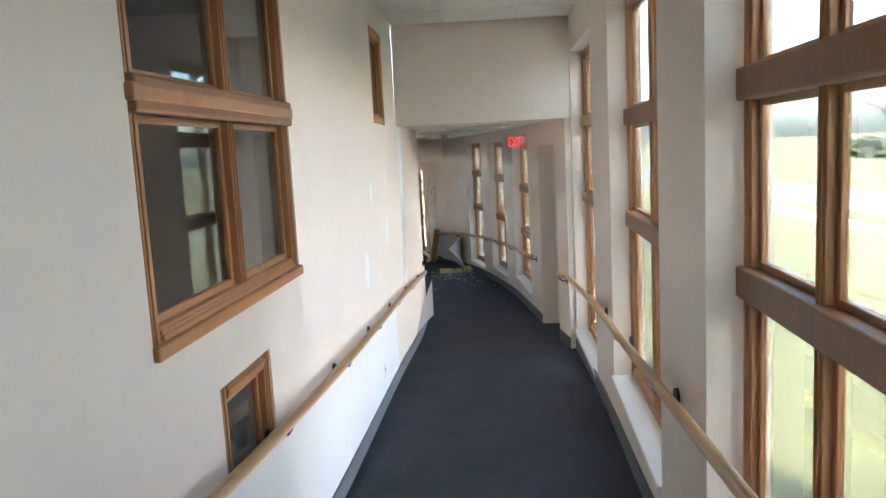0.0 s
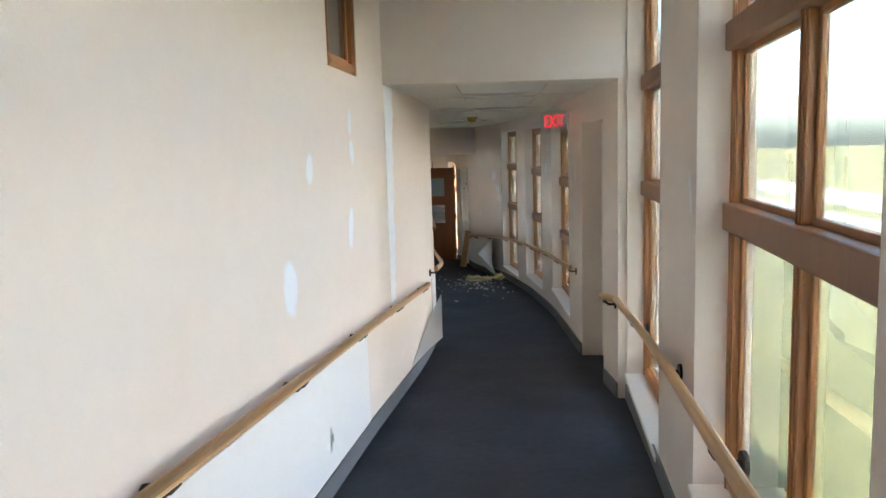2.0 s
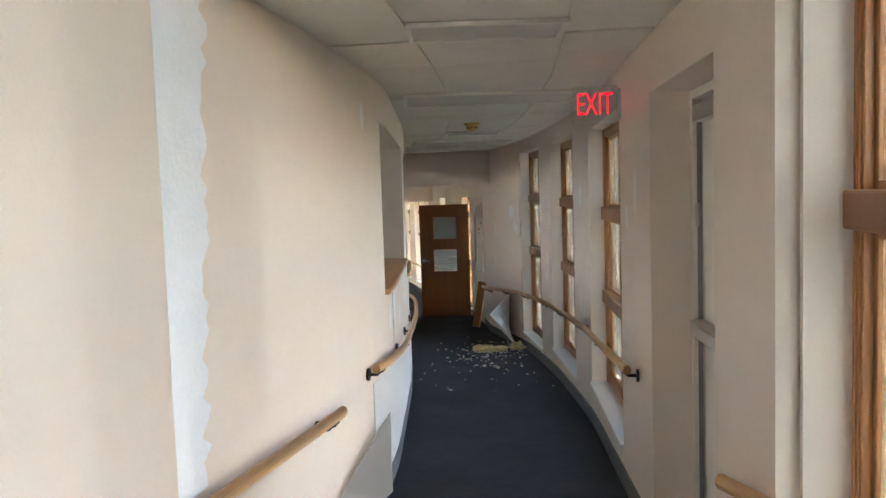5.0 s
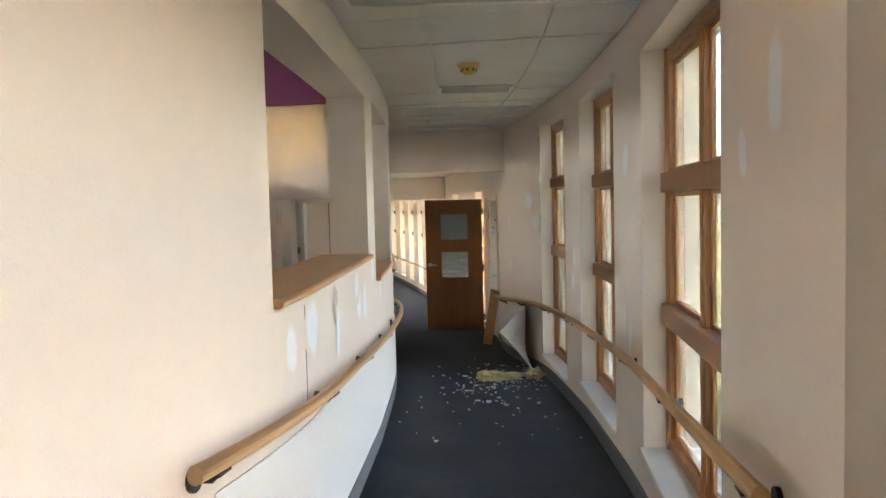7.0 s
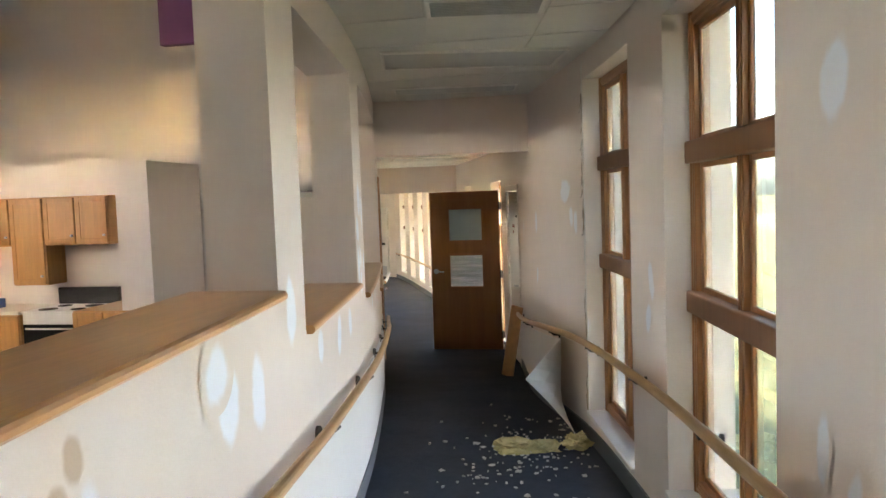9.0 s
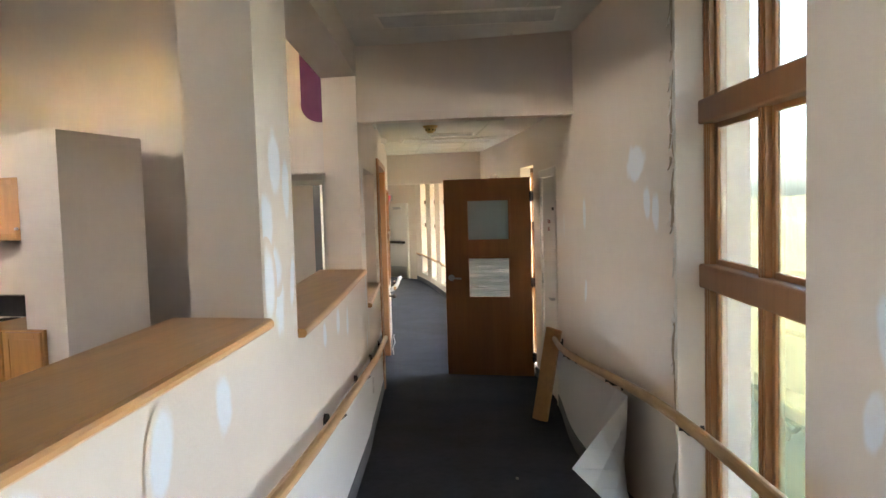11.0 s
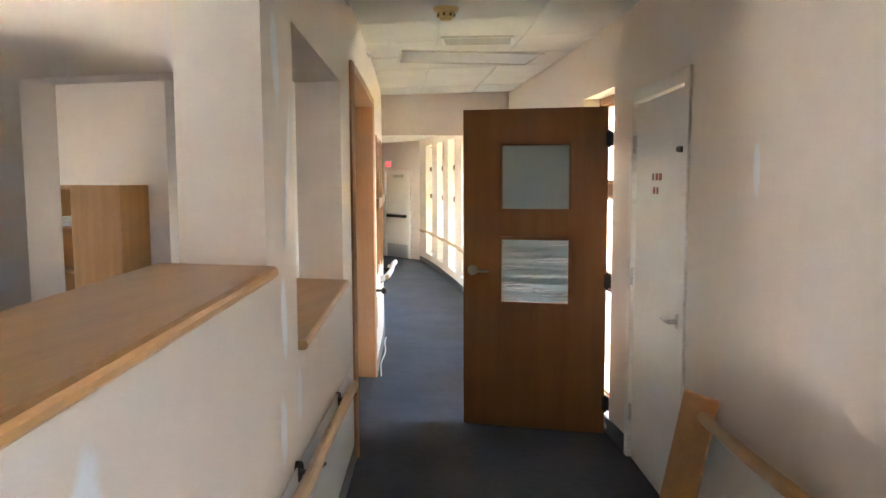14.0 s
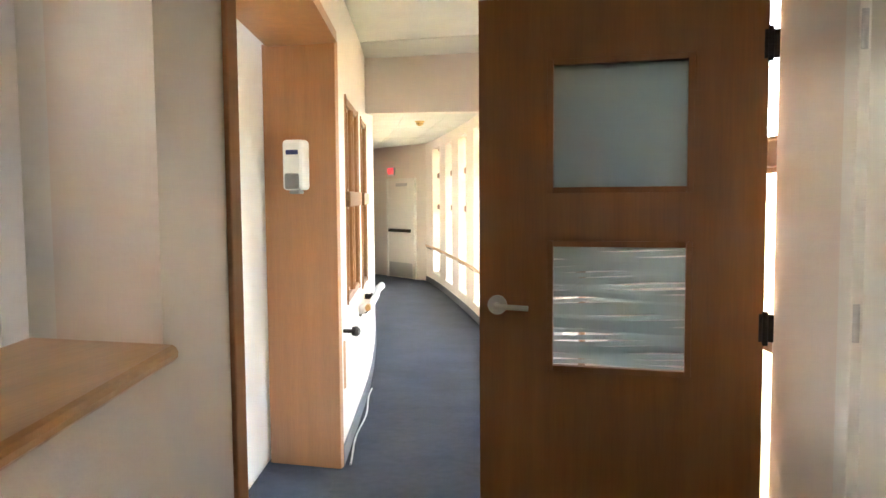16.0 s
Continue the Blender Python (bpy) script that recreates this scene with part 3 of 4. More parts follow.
for q in ((-h - 0.04, -0.05, -h + 0.03, top + 0.04), (h - 0.03, -0.05, h + 0.04, top + 0.04), (-h + 0.03, top - 0.03, h - 0.03, top + 0.04)):
    bx(fr, q[0], -0.09, q[1], q[2], 0.014, q[3], 0.004)
part("door_frame", fr, WHITE, closet)
lever(closet, -h + 0.10, -0.012, 0.95, 1, 1)
for z in (0.25, 1.05, 1.80):
    part("hinge", cyl(bmesh.new(), (h - 0.03, 0.0, z - 0.05), (h - 0.03, 0.0, z + 0.05), 0.009), METAL, closet, "steel hinge")
part("hook", bx(cyl(bmesh.new(), (-h + 0.07, -0.012, 1.74), (-h + 0.07, 0.02, 1.74), 0.014), -h + 0.03, 0.005, 1.73, -h + 0.10, 0.022, 1.75), DARKM, closet, "dark door catch")
for r in range(2):
    for c, wd in enumerate((0.03, 0.045, 0.05) if r == 0 else (0.04, 0.035)):
        x = 0.12 - c * 0.062 - r * 0.02
        part("notice_bar", box(x - wd, -0.0125, 1.60 - r * 0.07, x, -0.0105, 1.635 - r * 0.07), NOTICE, closet, "unreadable printed notice")

# outer door in the recess
m, ln = wall_frame(RX, *DOOR_R, FZ(8.2))
exit_door = thing("door_3", m, "cream metal exit door with a push bar", "door", kind="structure")
h, top = ln / 2, 1.985 - FZ(8.2)
part("leaf", box(-h + 0.04, -0.26, -0.04, h - 0.04, -0.215, top - 0.04, 0.003), WHITE, exit_door)
fr = bmesh.new()
for q in ((-h, -0.06, -h + 0.04, top), (h - 0.04, -0.06, h, top), (-h + 0.04, top - 0.04, h - 0.04, top)):
    bx(fr, q[0], -0.275, q[1], q[2], -0.17, q[3], 0.004)
part("door_frame", fr, WHITE, exit_door)
part("weather_strip", box(h - 0.046, -0.21, -0.02, h - 0.041, -0.19, top - 0.06), GREY, exit_door)
part("push_bar", bx(box(-h + 0.10, -0.215, 0.93, h - 0.06, -0.15, 1.0, 0.008), -h + 0.12, -0.155, 0.945, h - 0.2, -0.142, 0.99), METAL, exit_door, "steel push bar with a dark insert")
part("closer", box(h - 0.40, -0.215, top - 0.14, h - 0.08, -0.16, top - 0.07, 0.006), METAL, exit_door, "steel door closer")
part("hinge", cyl(bmesh.new(), (h - 0.042, -0.19, 1.4), (h - 0.042, -0.19, 1.5), 0.008), METAL, exit_door)

# exit door at the far end
far_door = thing("door_4", FAR_END @ pose(-0.86, 0, 0), "pale metal exit door with a steel kick plate", "door", kind="structure")
part("leaf", box(-0.45, -0.05, 0.01, 0.45, -0.005, 2.06, 0.003), WHITE, far_door)
fr = bmesh.new()
for q in ((-0.51, 0, -0.45, 2.12), (0.45, 0, 0.51, 2.12), (-0.45, 2.06, 0.45, 2.12)):
    bx(fr, q[0], -0.06, q[1], q[2], -0.002, q[3], 0.004)
part("door_frame", fr, WHITE, far_door)
part("push_bar", box(-0.38, -0.11, 0.98, 0.38, -0.055, 1.05, 0.006), BLACK, far_door, "black push bar")
part("kick_plate", box(-0.42, -0.056, 0.03, 0.42, -0.051, 0.33), METAL, far_door, "steel kick plate")
part("closer", box(-0.1, -0.10, 1.95, 0.25, -0.052, 2.02, 0.005), METAL, far_door)

# wood-lined recess with a soap dispenser
nx, fx = LX(18.30), LX(20.45)
lining = thing("door_5", pose(0, 0, 0), "wide reddish oak lined doorway", "door frame", kind="structure")
part("casing", box(nx - 0.30, 18.285, FZ(18.3), nx + 0.018, 18.335, 1.63, 0.004), JAMBW, lining)
part("jamb", box(fx - 0.42, 20.41, FZ(20.4) + 0.002, fx + 0.012, 20.455, 1.60, 0.004), JAMBW, lining, "broad reddish oak jamb panel")
hd = bmesh.new()
for k in range(8):
    a, b = 18.335 + 2.075 * k / 8, 18.335 + 2.075 * (k + 1) / 8
    vs = [hd.verts.new(p) for p in ((LX(a) - 0.40, a, 1.585), (LX(a) + 0.014, a, 1.585), (LX(b) + 0.014, b, 1.585), (LX(b) - 0.40, b, 1.585))]
    ws = [hd.verts.new((v.co.x, v.co.y, 1.64)) for v in vs]
    hd.faces.new(vs)
    hd.faces.new(ws[::-1])
    for c in range(4):
        hd.faces.new((vs[c], vs[(c + 1) % 4], ws[(c + 1) % 4], ws[c]))
part("head", hd, JAMBW, lining)

# fittings on the far inner wall
fy = 20.62
lever_set = thing("wall_lever", pose(LX(fy), fy, -0.01), "dark metal lever knob on the far inner wall", "lever")
part("spindle", cyl(bmesh.new(), (0, 0, 0), (0.07, 0, 0), 0.012, seg=10), DARKM, lever_set)
part("knob", cyl(cyl(bmesh.new(), (0.06, 0, 0), (0.085, 0, 0), 0.026, 0.03, 16), (0.085, 0, 0), (0.10, 0, 0), 0.03, 0.018, 16), DARKM, lever_set, "rounded dark knob")
part("slot_plate", box(0.0, -0.02, -0.34, 0.006, 0.02, -0.06, 0.002), JAMBW, lever_set, "brown vertical plate")
cy = 21.75
curl = thing("rail_end", pose(LX(cy), cy, 0.0), "white plastic rail end curling back to the wall", "handrail")
part("curl", tube(bmesh.new(), [(0.0, -0.06, -0.06), (0.05, -0.05, -0.05), (0.09, 0.0, -0.02), (0.10, 0.08, 0.03), (0.08, 0.18, 0.07), (0.07, 0.30, 0.08)], 0.03, 12, 0.8), PLASTIC, curl, smooth=True)
part("bracket", box(0.0, 0.10, 0.0, 0.07, 0.13, 0.04, 0.004), DARKM, curl, "dark bracket")
bm = bmesh.new()
tube(bm, [(LX(y_) + 0.035 + 0.012 * math.sin(y_ * 5), y_, FZ(y_) + 0.007) for y_ in [20.5 + 0.1 * k for k in range(22)]], 0.006, 8)
tagged(link("loose_cable", bm, PLASTIC), "thin white cable lying along the wall base", "cable")

strip("wall_recess", lambda y: LX(y) - 0.55, lambda y: LX(y) - 0.45, 18.2, 20.9, lambda y: -1.2, lambda y: 1.75, WHITE, "white back wall of the lined recess", "wall")
# grey colour here stands for the gloom behind the far panes
strip("wall_far_back", lambda y: LX(y) - 1.0, lambda y: LX(y) - 0.9, 20.6, 23, lambda y: -1.2, lambda y: 2.4, GREY, "wall coloured grey for dimness behind the far inner windows", "wall")
strip("floor_recess", lambda y: LX(y) - 0.56, lambda y: LX(y) - 0.021, 18.2, 20.9, lambda y: FZ(y) - 0.2, FZ, CARPET, "dark carpet in the lined recess", "floor")
strip("trim", lambda y: LX(y) + 0.001, lambda y: LX(y) + 0.022, 16.4, 18.25, lambda y: 1.905, lambda y: 1.946, TBAR, "loose white ceiling edge trim", "trim")
disp = thing("soap_dispenser", pose(fx - 0.20, 20.41, 0.80), "white plastic soap dispenser on the oak jamb", "dispenser")
part("body", box(-0.062, -0.10, 0.0, 0.062, -0.001, 0.27, 0.02), PLASTIC, disp)
part("push_plate", box(-0.04, -0.112, 0.005, 0.04, -0.098, 0.09, 0.012), GREY, disp, "grey push plate")
part("mark", box(-0.035, -0.1015, 0.19, 0.035, -0.0995, 0.215), shade("blue_print", (0.03, 0.05, 0.2), 0.4), disp, "dark blue printed mark")
part("nozzle", box(-0.03, -0.08, -0.02, 0.03, -0.02, 0.0, 0.006), GREY, disp)


# ---- exit signs ----
def exit_sign(m, size, label, lit):
    ob = thing("exit_sign", m, label, "exit sign")
    ln = 1.75 * size
    part("plate", box(-ln / 2, -0.004, -size * 0.75, ln / 2, 0.004, size * 0.75, 0.003), CLEAR if not lit else PLASTIC, ob, "clear acrylic plate" if not lit else "white plate")
    text_mesh("EXIT", size * 1.25, Matrix.Translation((0, -0.0065, 0)) @ Matrix.Rotation(radians(90), 4, "X") @ Matrix.Diagonal((0.56, 1.0, 1, 1)), GLOW, ob, "letters", 0.0015)
    part("mount", box(ln / 2, -0.02, -size * 0.6, ln / 2 + 0.025, 0.02, size * 0.6, 0.004), METAL, ob, "metal wall mount")
    return ob


GLOW = bpy.data.materials.new("lit_red_letters")
GLOW.use_nodes = True
gb = GLOW.node_tree.nodes["Principled BSDF"]
gb.inputs["Base Color"].default_value = (0.8, 0.01, 0.03, 1)
gb.inputs["Emission Color"].default_value, gb.inputs["Emission Strength"].default_value = (1.0, 0.01, 0.03, 1), 0.022
exit_sign(pose(1.11, 9.42, 2.03, 0, 0, 0), 0.135, "red EXIT letters on a clear plate", False)
exit_sign(FAR_END @ pose(-1.25, -0.02, 2.28), 0.14, "red EXIT sign on white above the far door", True)


# ---- ceiling fittings ----
def detector(x, y, z, label):
    ob = thing("smoke_detector", pose(x, y, z), label, "smoke detector")
    part("base_plate", cyl(bmesh.new(), (0, 0, 0), (0, 0, -0.022), 0.075, 0.068, 24), YELLOWED, ob)
    part("head", cyl(cyl(bmesh.new(), (0, 0, -0.022), (0, 0, -0.055), 0.052, 0.048, 24), (0, 0, -0.055), (0, 0, -0.07), 0.036, 0.03, 20), YELLOWED, ob, "yellowed head with vents")
    for k in range(8):
        a = k * math.pi / 4
        part("vent_slot", box(0.047 * math.cos(a) - 0.006, 0.047 * math.sin(a) - 0.006, -0.05, 0.047 * math.cos(a) + 0.006, 0.047 * math.sin(a) + 0.006, -0.035), DARKM, ob)
    return ob


def panel(name, x, y, z, w, d, rz, material, label, category, lip=0.018):
    ob = thing(name, pose(x, y, z, 0, 0, rz), label, category)
    fr = bmesh.new()
    for q in ((-w / 2, -d / 2, w / 2, -d / 2 + 0.022), (-w / 2, d / 2 - 0.022, w / 2, d / 2), (-w / 2, -d / 2 + 0.022, -w / 2 + 0.022, d / 2 - 0.022), (w / 2 - 0.022, -d / 2 + 0.022, w / 2, d / 2 - 0.022)):
        bx(fr, q[0], q[1], -lip, q[2], q[3], 0.0, 0.003)
    part("frame", fr, TBAR, ob)
    part("diffuser", box(-w / 2 + 0.022, -d / 2 + 0.022, -lip * 0.5, w / 2 - 0.022, d / 2 - 0.022, 0), material, ob, "unlit grey diffuser")
    return ob


def mid(y):
    return (LX(y) + RX(y)) / 2


detector(0.20, 12.05, 2.222, "yellowed smoke detector on the stained ceiling")
detector(-1.50, 18.6, 1.948, "cream smoke detector on sagging tiles")
detector(mid(27), 27, 1.858, "cream smoke detector in the far corridor")
for y, w, d, z in ((8.3, 0.62, 0.3, 2.219), (10.35, 1.18, 0.55, 2.219), (14.3, 1.16, 0.55, 2.219), (17.9, 0.9, 0.5, 1.944), (20.3, 1.1, 0.55, 1.944)):
    panel("ceiling_light", mid(y), y, z, w, d, 8 + (y - 9) * 1.2, LENS, "unlit flat ceiling light with a grey diffuser", "ceiling light")
for y, z, w in ((13.05, 2.219, 0.56), (15.55, 2.219, 1.0), (19.6, 1.944, 0.5)):
    ob = thing("ceiling_vent", pose(mid(y), y, z, 0, 0, 10), "cream slotted air vent set in the ceiling", "vent")
    part("frame", bx(bx(bx(box(-w / 2, -0.15, -0.012, w / 2, -0.13, 0), -w / 2, 0.13, -0.012, w / 2, 0.15, 0), -w / 2, -0.13, -0.012, -w / 2 + 0.02, 0.13, 0), w / 2 - 0.02, -0.13, -0.012, w / 2, 0.13, 0), TBAR, ob)
    for k in range(9):
        yy = -0.12 + k * 0.029
        part("slat", box(-w / 2 + 0.02, yy, -0.012, w / 2 - 0.02, yy + 0.012, 0), LENS, ob)


# ---- marks on the walls ----
def feathered(name, base):
    """Filler rubbed thin into the wall paint, with an uneven outline."""
    m = PAINT.copy()
    m.name = name
    n, l = m.node_tree.nodes, m.node_tree.links
    co, ns = n.new("ShaderNodeTexCoord"), n.new("ShaderNodeTexNoise")
    ns.inputs["Scale"].default_value, ns.inputs["Detail"].default_value = 9, 3
    l.new(co.outputs["Object"], ns.inputs["Vector"])
    centre, radius = n.new("ShaderNodeVectorMath"), n.new("ShaderNodeVectorMath")
    centre.operation, radius.operation = "MULTIPLY_ADD", "LENGTH"
    l.new(co.outputs["UV"], centre.inputs[0])
    centre.inputs[1].default_value, centre.inputs[2].default_value = (2, 2, 0), (-1, -1, 0)
    l.new(centre.outputs[0], radius.inputs[0])
    add = n.new("ShaderNodeMath")
    add.operation = "MULTIPLY_ADD"
    l.new(ns.outputs["Fac"], add.inputs[0])
    add.inputs[1].default_value = 0.8
    l.new(radius.outputs["Value"], add.inputs[2])
    mr = n.new("ShaderNodeMapRange")
    mr.interpolation_type = "SMOOTHSTEP"
    mr.inputs["From Min"].default_value, mr.inputs["From Max"].default_value = 0.92, 1.28
    mr.inputs["To Min"].default_value, mr.inputs["To Max"].default_value = 0.95, 0.0
    l.new(add.outputs[0], mr.inputs["Value"])
    socket = n["Principled BSDF"].inputs["Base Color"]
    paint = socket.links[0].from_socket
    mix = n.new("ShaderNodeMix")
    mix.data_type = "RGBA"
    mix.inputs[7].default_value = (*base, 1)
    l.new(mr.outputs[0], mix.inputs[0])
    l.new(paint, mix.inputs[6])
    l.new(mix.outputs[2], socket)
    return m


SMEAR = feathered("rubbed_filler", (0.80, 0.83, 0.86))
BROWNSMEAR = feathered("glue_smear", (0.55, 0.40, 0.27))


def blot(X, s, y, z, w, h, seed, material=SMEAR, label="white filler patch on the cream wall", off=0.003):
    """A smear of filler lying on the wall."""
    bm = bmesh.new()
    uv = bm.loops.layers.uv.new("patch")
    n = 6
    off += 0.0007 * (seed % 5)
    turn = random.Random(seed).uniform(-0.35, 0.35)
    cols, disk = [], {}
    for i in range(n + 1):
        col = []
        for j in range(n + 1):
            p, q = i / n * 2 - 1, j / n * 2 - 1
            p, q = p * math.sqrt(1 - q * q / 2), q * math.sqrt(1 - p * p / 2)
            disk[i, j] = (p / 2 + 0.5, q / 2 + 0.5)
            a, b = p / 2 * w * 1.15, q / 2 * h * 1.15
            yy, zz = y + a * math.cos(turn) - b * math.sin(turn), z + a * math.sin(turn) + b * math.cos(turn)
            if s > 0 and 13.42 < y < 13.83:
                yy = min(max(yy, 13.428), 13.822)  # ends at the pier's edges
            col.append(bm.verts.new((X(yy) + s * off, yy, zz)))
        cols.append(col)
    for i in range(n):
        for j in range(n):
            f = bm.faces.new((cols[i][j], cols[i + 1][j], cols[i + 1][j + 1], cols[i][j + 1]))
            for lp, (a, b) in zip(f.loops, ((i, j), (i + 1, j), (i + 1, j + 1), (i, j + 1))):
                lp[uv].uv = disk[a, b]
    return tagged(link("filler_patch", bm, material), label, "wall mark", "filler patches", kind="structure")


MARKS_L = [(5.09, 1.25, 0.20, 0.26), (6.12, 1.40, 0.12, 0.26), (6.2, 1.80, 0.10, 0.16), (6.18, 1.95, 0.09, 0.18), (5.42, 1.72, 0.10, 0.15), (9.0, 1.98, 0.09, 0.16),
           (9.66, 0.86, 0.14, 0.20), (9.96, 0.88, 0.22, 0.24), (10.52, 0.764, 0.10, 0.26), (11.12, 0.92, 0.20, 0.18), (11.19, 0.82, 0.18, 0.24), (11.43, 0.79, 0.14, 0.25),
           (11.82, 0.97, 0.13, 0.25), (12.27, 0.76, 0.13, 0.16), (12.70, 0.72, 0.12, 0.20), (13.05, 0.73, 0.12, 0.19),
           (13.60, 1.35, 0.17, 0.24), (13.725, 1.27, 0.11, 0.24), (13.47, 1.15, 0.17, 0.22), (13.46, 0.98, 0.17, 0.24), (13.585, 0.90, 0.15, 0.22), (13.765, 0.955, 0.07, 0.24), (13.56, 1.02, 0.13, 0.18), (14.34, 0.66, 0.1, 0.13), (14.73, 0.65, 0.13, 0.15), (15.1, 0.58, 0.1, 0.2),
           (16.2, 1.30, 0.12, 0.3), (16.25, 0.6, 0.1, 0.26), (16.35, 1.0, 0.06, 0.5), (16.2, 0.30, 0.12, 0.24), (16.5, 0.30, 0.10, 0.2)]
for i, (y, z, w, h) in enumerate(MARKS_L):
    blot(LX, 1, y, z, w, h, i)
MARKS_R = [(9.01, 1.57, 0.12, 0.24), (9.25, 1.44, 0.08, 0.14), (11.3, 1.55, 0.16, 0.22), (11.35, 0.70, 0.08, 0.2), (11.2, 0.62, 0.08, 0.2), (13.05, 0.92, 0.1, 0.2), (13.1, 0.72, 0.1, 0.18), (4.98, 1.60, 0.07, 0.2),
           (14.73, 1.14, 0.13, 0.19), (14.84, 1.17, 0.11, 0.18), (15.0, 1.36, 0.3, 0.18), (15.96, 1.11, 0.09, 0.22), (15.95, 0.64, 0.08, 0.16), (16.9, 1.0, 0.09, 0.2)]
for i, (y, z, w, h) in enumerate(MARKS_R):
    blot(RX, -1, y, z, w, h, 50 + i)
# a taped seam by the header and a brown glue stain
bm = bmesh.new()
rows = []
rnd = random.Random(9)
for i in range(41):
    z = 0.78 + 1.44 * i / 40
    a, b = 7.085, 7.36 + rnd.uniform(-0.03, 0.03) - 0.12 * (1 - i / 40)
    rows.append([bm.verts.new((LX(y) + 0.003, y, z)) for y in (a, (a + b) / 2, b)])
for a, b in zip(rows, rows[1:]):
    for k in range(2):
        bm.faces.new((a[k], a[k + 1], b[k + 1], b[k]))
tagged(link("taped_seam", bm, PATCH), "white taped drywall seam", "wall mark", kind="structure")
blot(LX, 1, 10.50, 0.935, 0.07, 0.10, 77, BROWNSMEAR, "brown glue stain on the wall")
blot(LX, 1, 10.45, 0.86, 0.07, 0.12, 78, BROWNSMEAR, "brown glue stain on the wall")
bm = bmesh.new()
bx(bm, LX(9.86), 9.859, FZ(9.9) + 0.70, LX(9.86) + 0.002, 9.861, 0.98)
tagged(link("wall_crack", bm, GREY), "thin dark joint in the wall", "wall mark", kind="structure")


def wall_plate(X, s, y, z, w, h, material, label):
    m = Matrix.Translation((X(y), y, z))
    ob = thing("wall_plate", m, label, "switch plate")
    part("plate", box(0, -w / 2, -h / 2, s * 0.008, w / 2, h / 2, 0.002), material, ob)
    part("toggle", box(s * 0.008, -0.006, -0.012, s * 0.016, 0.006, 0.012), PLASTIC, ob)
    return ob


wall_plate(LX, 1, 5.55, 0.45, 0.075, 0.12, METAL, "steel outlet plate on the white board")
wall_plate(LX, 1, 16.6, -0.15, 0.075, 0.12, METAL, "steel outlet plate low on the wall")

# ---- torn corner, hanging board and rubble ----
rnd = random.Random(21)
bm = bmesh.new()
prev = None
for i in range(60):
    z = -0.34 + 2.52 * i / 59
    a, b = 14.476, 14.498 + rnd.uniform(-0.015, 0.02)
    row = [bm.verts.new((RX(y) - o, y, z)) for y, o in ((a, 0.004), ((a + b) / 2, 0.005 + rnd.uniform(0, 0.008)), (b, 0.004))]
    if prev:
        for k in range(2):
            bm.faces.new((prev[k], prev[k + 1], row[k + 1], row[k]))
    prev = row
tagged(link("torn_plaster", bm, WHITE), "ragged strip of torn drywall down the wall", "wall damage", kind="structure")
for i in range(30):
    z = rnd.uniform(-0.30, 2.05) if i < 18 else rnd.gauss(1.35, 0.22)
    y = 14.512 + rnd.uniform(0, 0.02 if i < 18 else 0.04)
    bm = bmesh.new()
    w, h, o = rnd.uniform(0.010, 0.028), rnd.uniform(0.02, 0.15), rnd.uniform(0.003, 0.016)
    rows = []
    for k in range(5):
        u = k / 4
        out = 0.003 + o * u * u
        half = w * (1 - 0.75 * u) * rnd.uniform(0.7, 1.2) / 2
        zc = z - h * u * (1 - 0.35 * u)
        rows.append([bm.verts.new((RX(yy) - out - d, yy, zc + rnd.uniform(-0.004, 0.004))) for yy, d in ((y - half, 0), (y + half, 0), (y + half, 0.002), (y - half, 0.002))])
    for a, b in zip(rows, rows[1:]):
        for k in range(4):
            bm.faces.new((a[k], a[(k + 1) % 4], b[(k + 1) % 4], b[k]))
    bm.faces.new(rows[0][::-1])
    bm.faces.new(rows[-1])
    tagged(link("paper_flap", bm, rnd.choice((TORN, WHITE, DEBRIS, TORN))), "torn curling flap of drywall paper", "wall damage", "torn paper flaps", kind="structure")
# bare core showing where the paper is gone
for z, w, h, sd in ((1.52, 0.05, 0.34, 1), (1.20, 0.045, 0.22, 2), (1.86, 0.03, 0.22, 3), (0.55, 0.04, 0.5, 4), (-0.02, 0.05, 0.3, 5)):
    rn = random.Random(sd)
    bm = bmesh.new()
    rows = []
    for k in range(12):
        zz_ = z + h * (k / 11 - 0.5)
        wide = w * math.sin(math.pi * (k + 0.4) / 11.8) * rn.uniform(0.6, 1.3)
        rows.append([bm.verts.new((RX(yy) - 0.0035, yy, zz_)) for yy in (14.505, 14.505 + wide * 0.5, 14.505 + wide)])
    for a, b in zip(rows, rows[1:]):
        for k in range(2):
            bm.faces.new((a[k], a[k + 1], b[k + 1], b[k]))
    tagged(link("bare_gypsum", bm, TORN), "bare brown gypsum core where paper tore off", "wall damage", kind="structure")

# the white board that has come away under the handrail
bm = bmesh.new()
A, B, C, D = Vector((0.12, 14.46, 0.095)), Vector((0.47, 14.62, -0.37)), Vector((RX(15.9) - 0.015, 15.9, -0.30)), Vector((RX(15.3) - 0.02, 15.3, 0.22))
A2 = Vector((RX(14.85) - 0.10, 14.85, 0.30))
rows = []
for i in range(9):
    u = i / 8
    top = A.lerp(A2, min(1, u * 2)) if u < 0.5 else A2.lerp(D, u * 2 - 1)
    bot = B.lerp(C, u)
    rows.append([bm.verts.new(top.lerp(bot, j / 5) + Vector((0.02 * math.sin(j / 5 * math.pi) * (1 - u), 0, 0))) for j in range(6)])
fs = [bm.faces.new((a[k], a[k + 1], b[k + 1], b[k])) for a, b in zip(rows, rows[1:]) for k in range(5)]
r = bmesh.ops.extrude_face_region(bm, geom=fs)
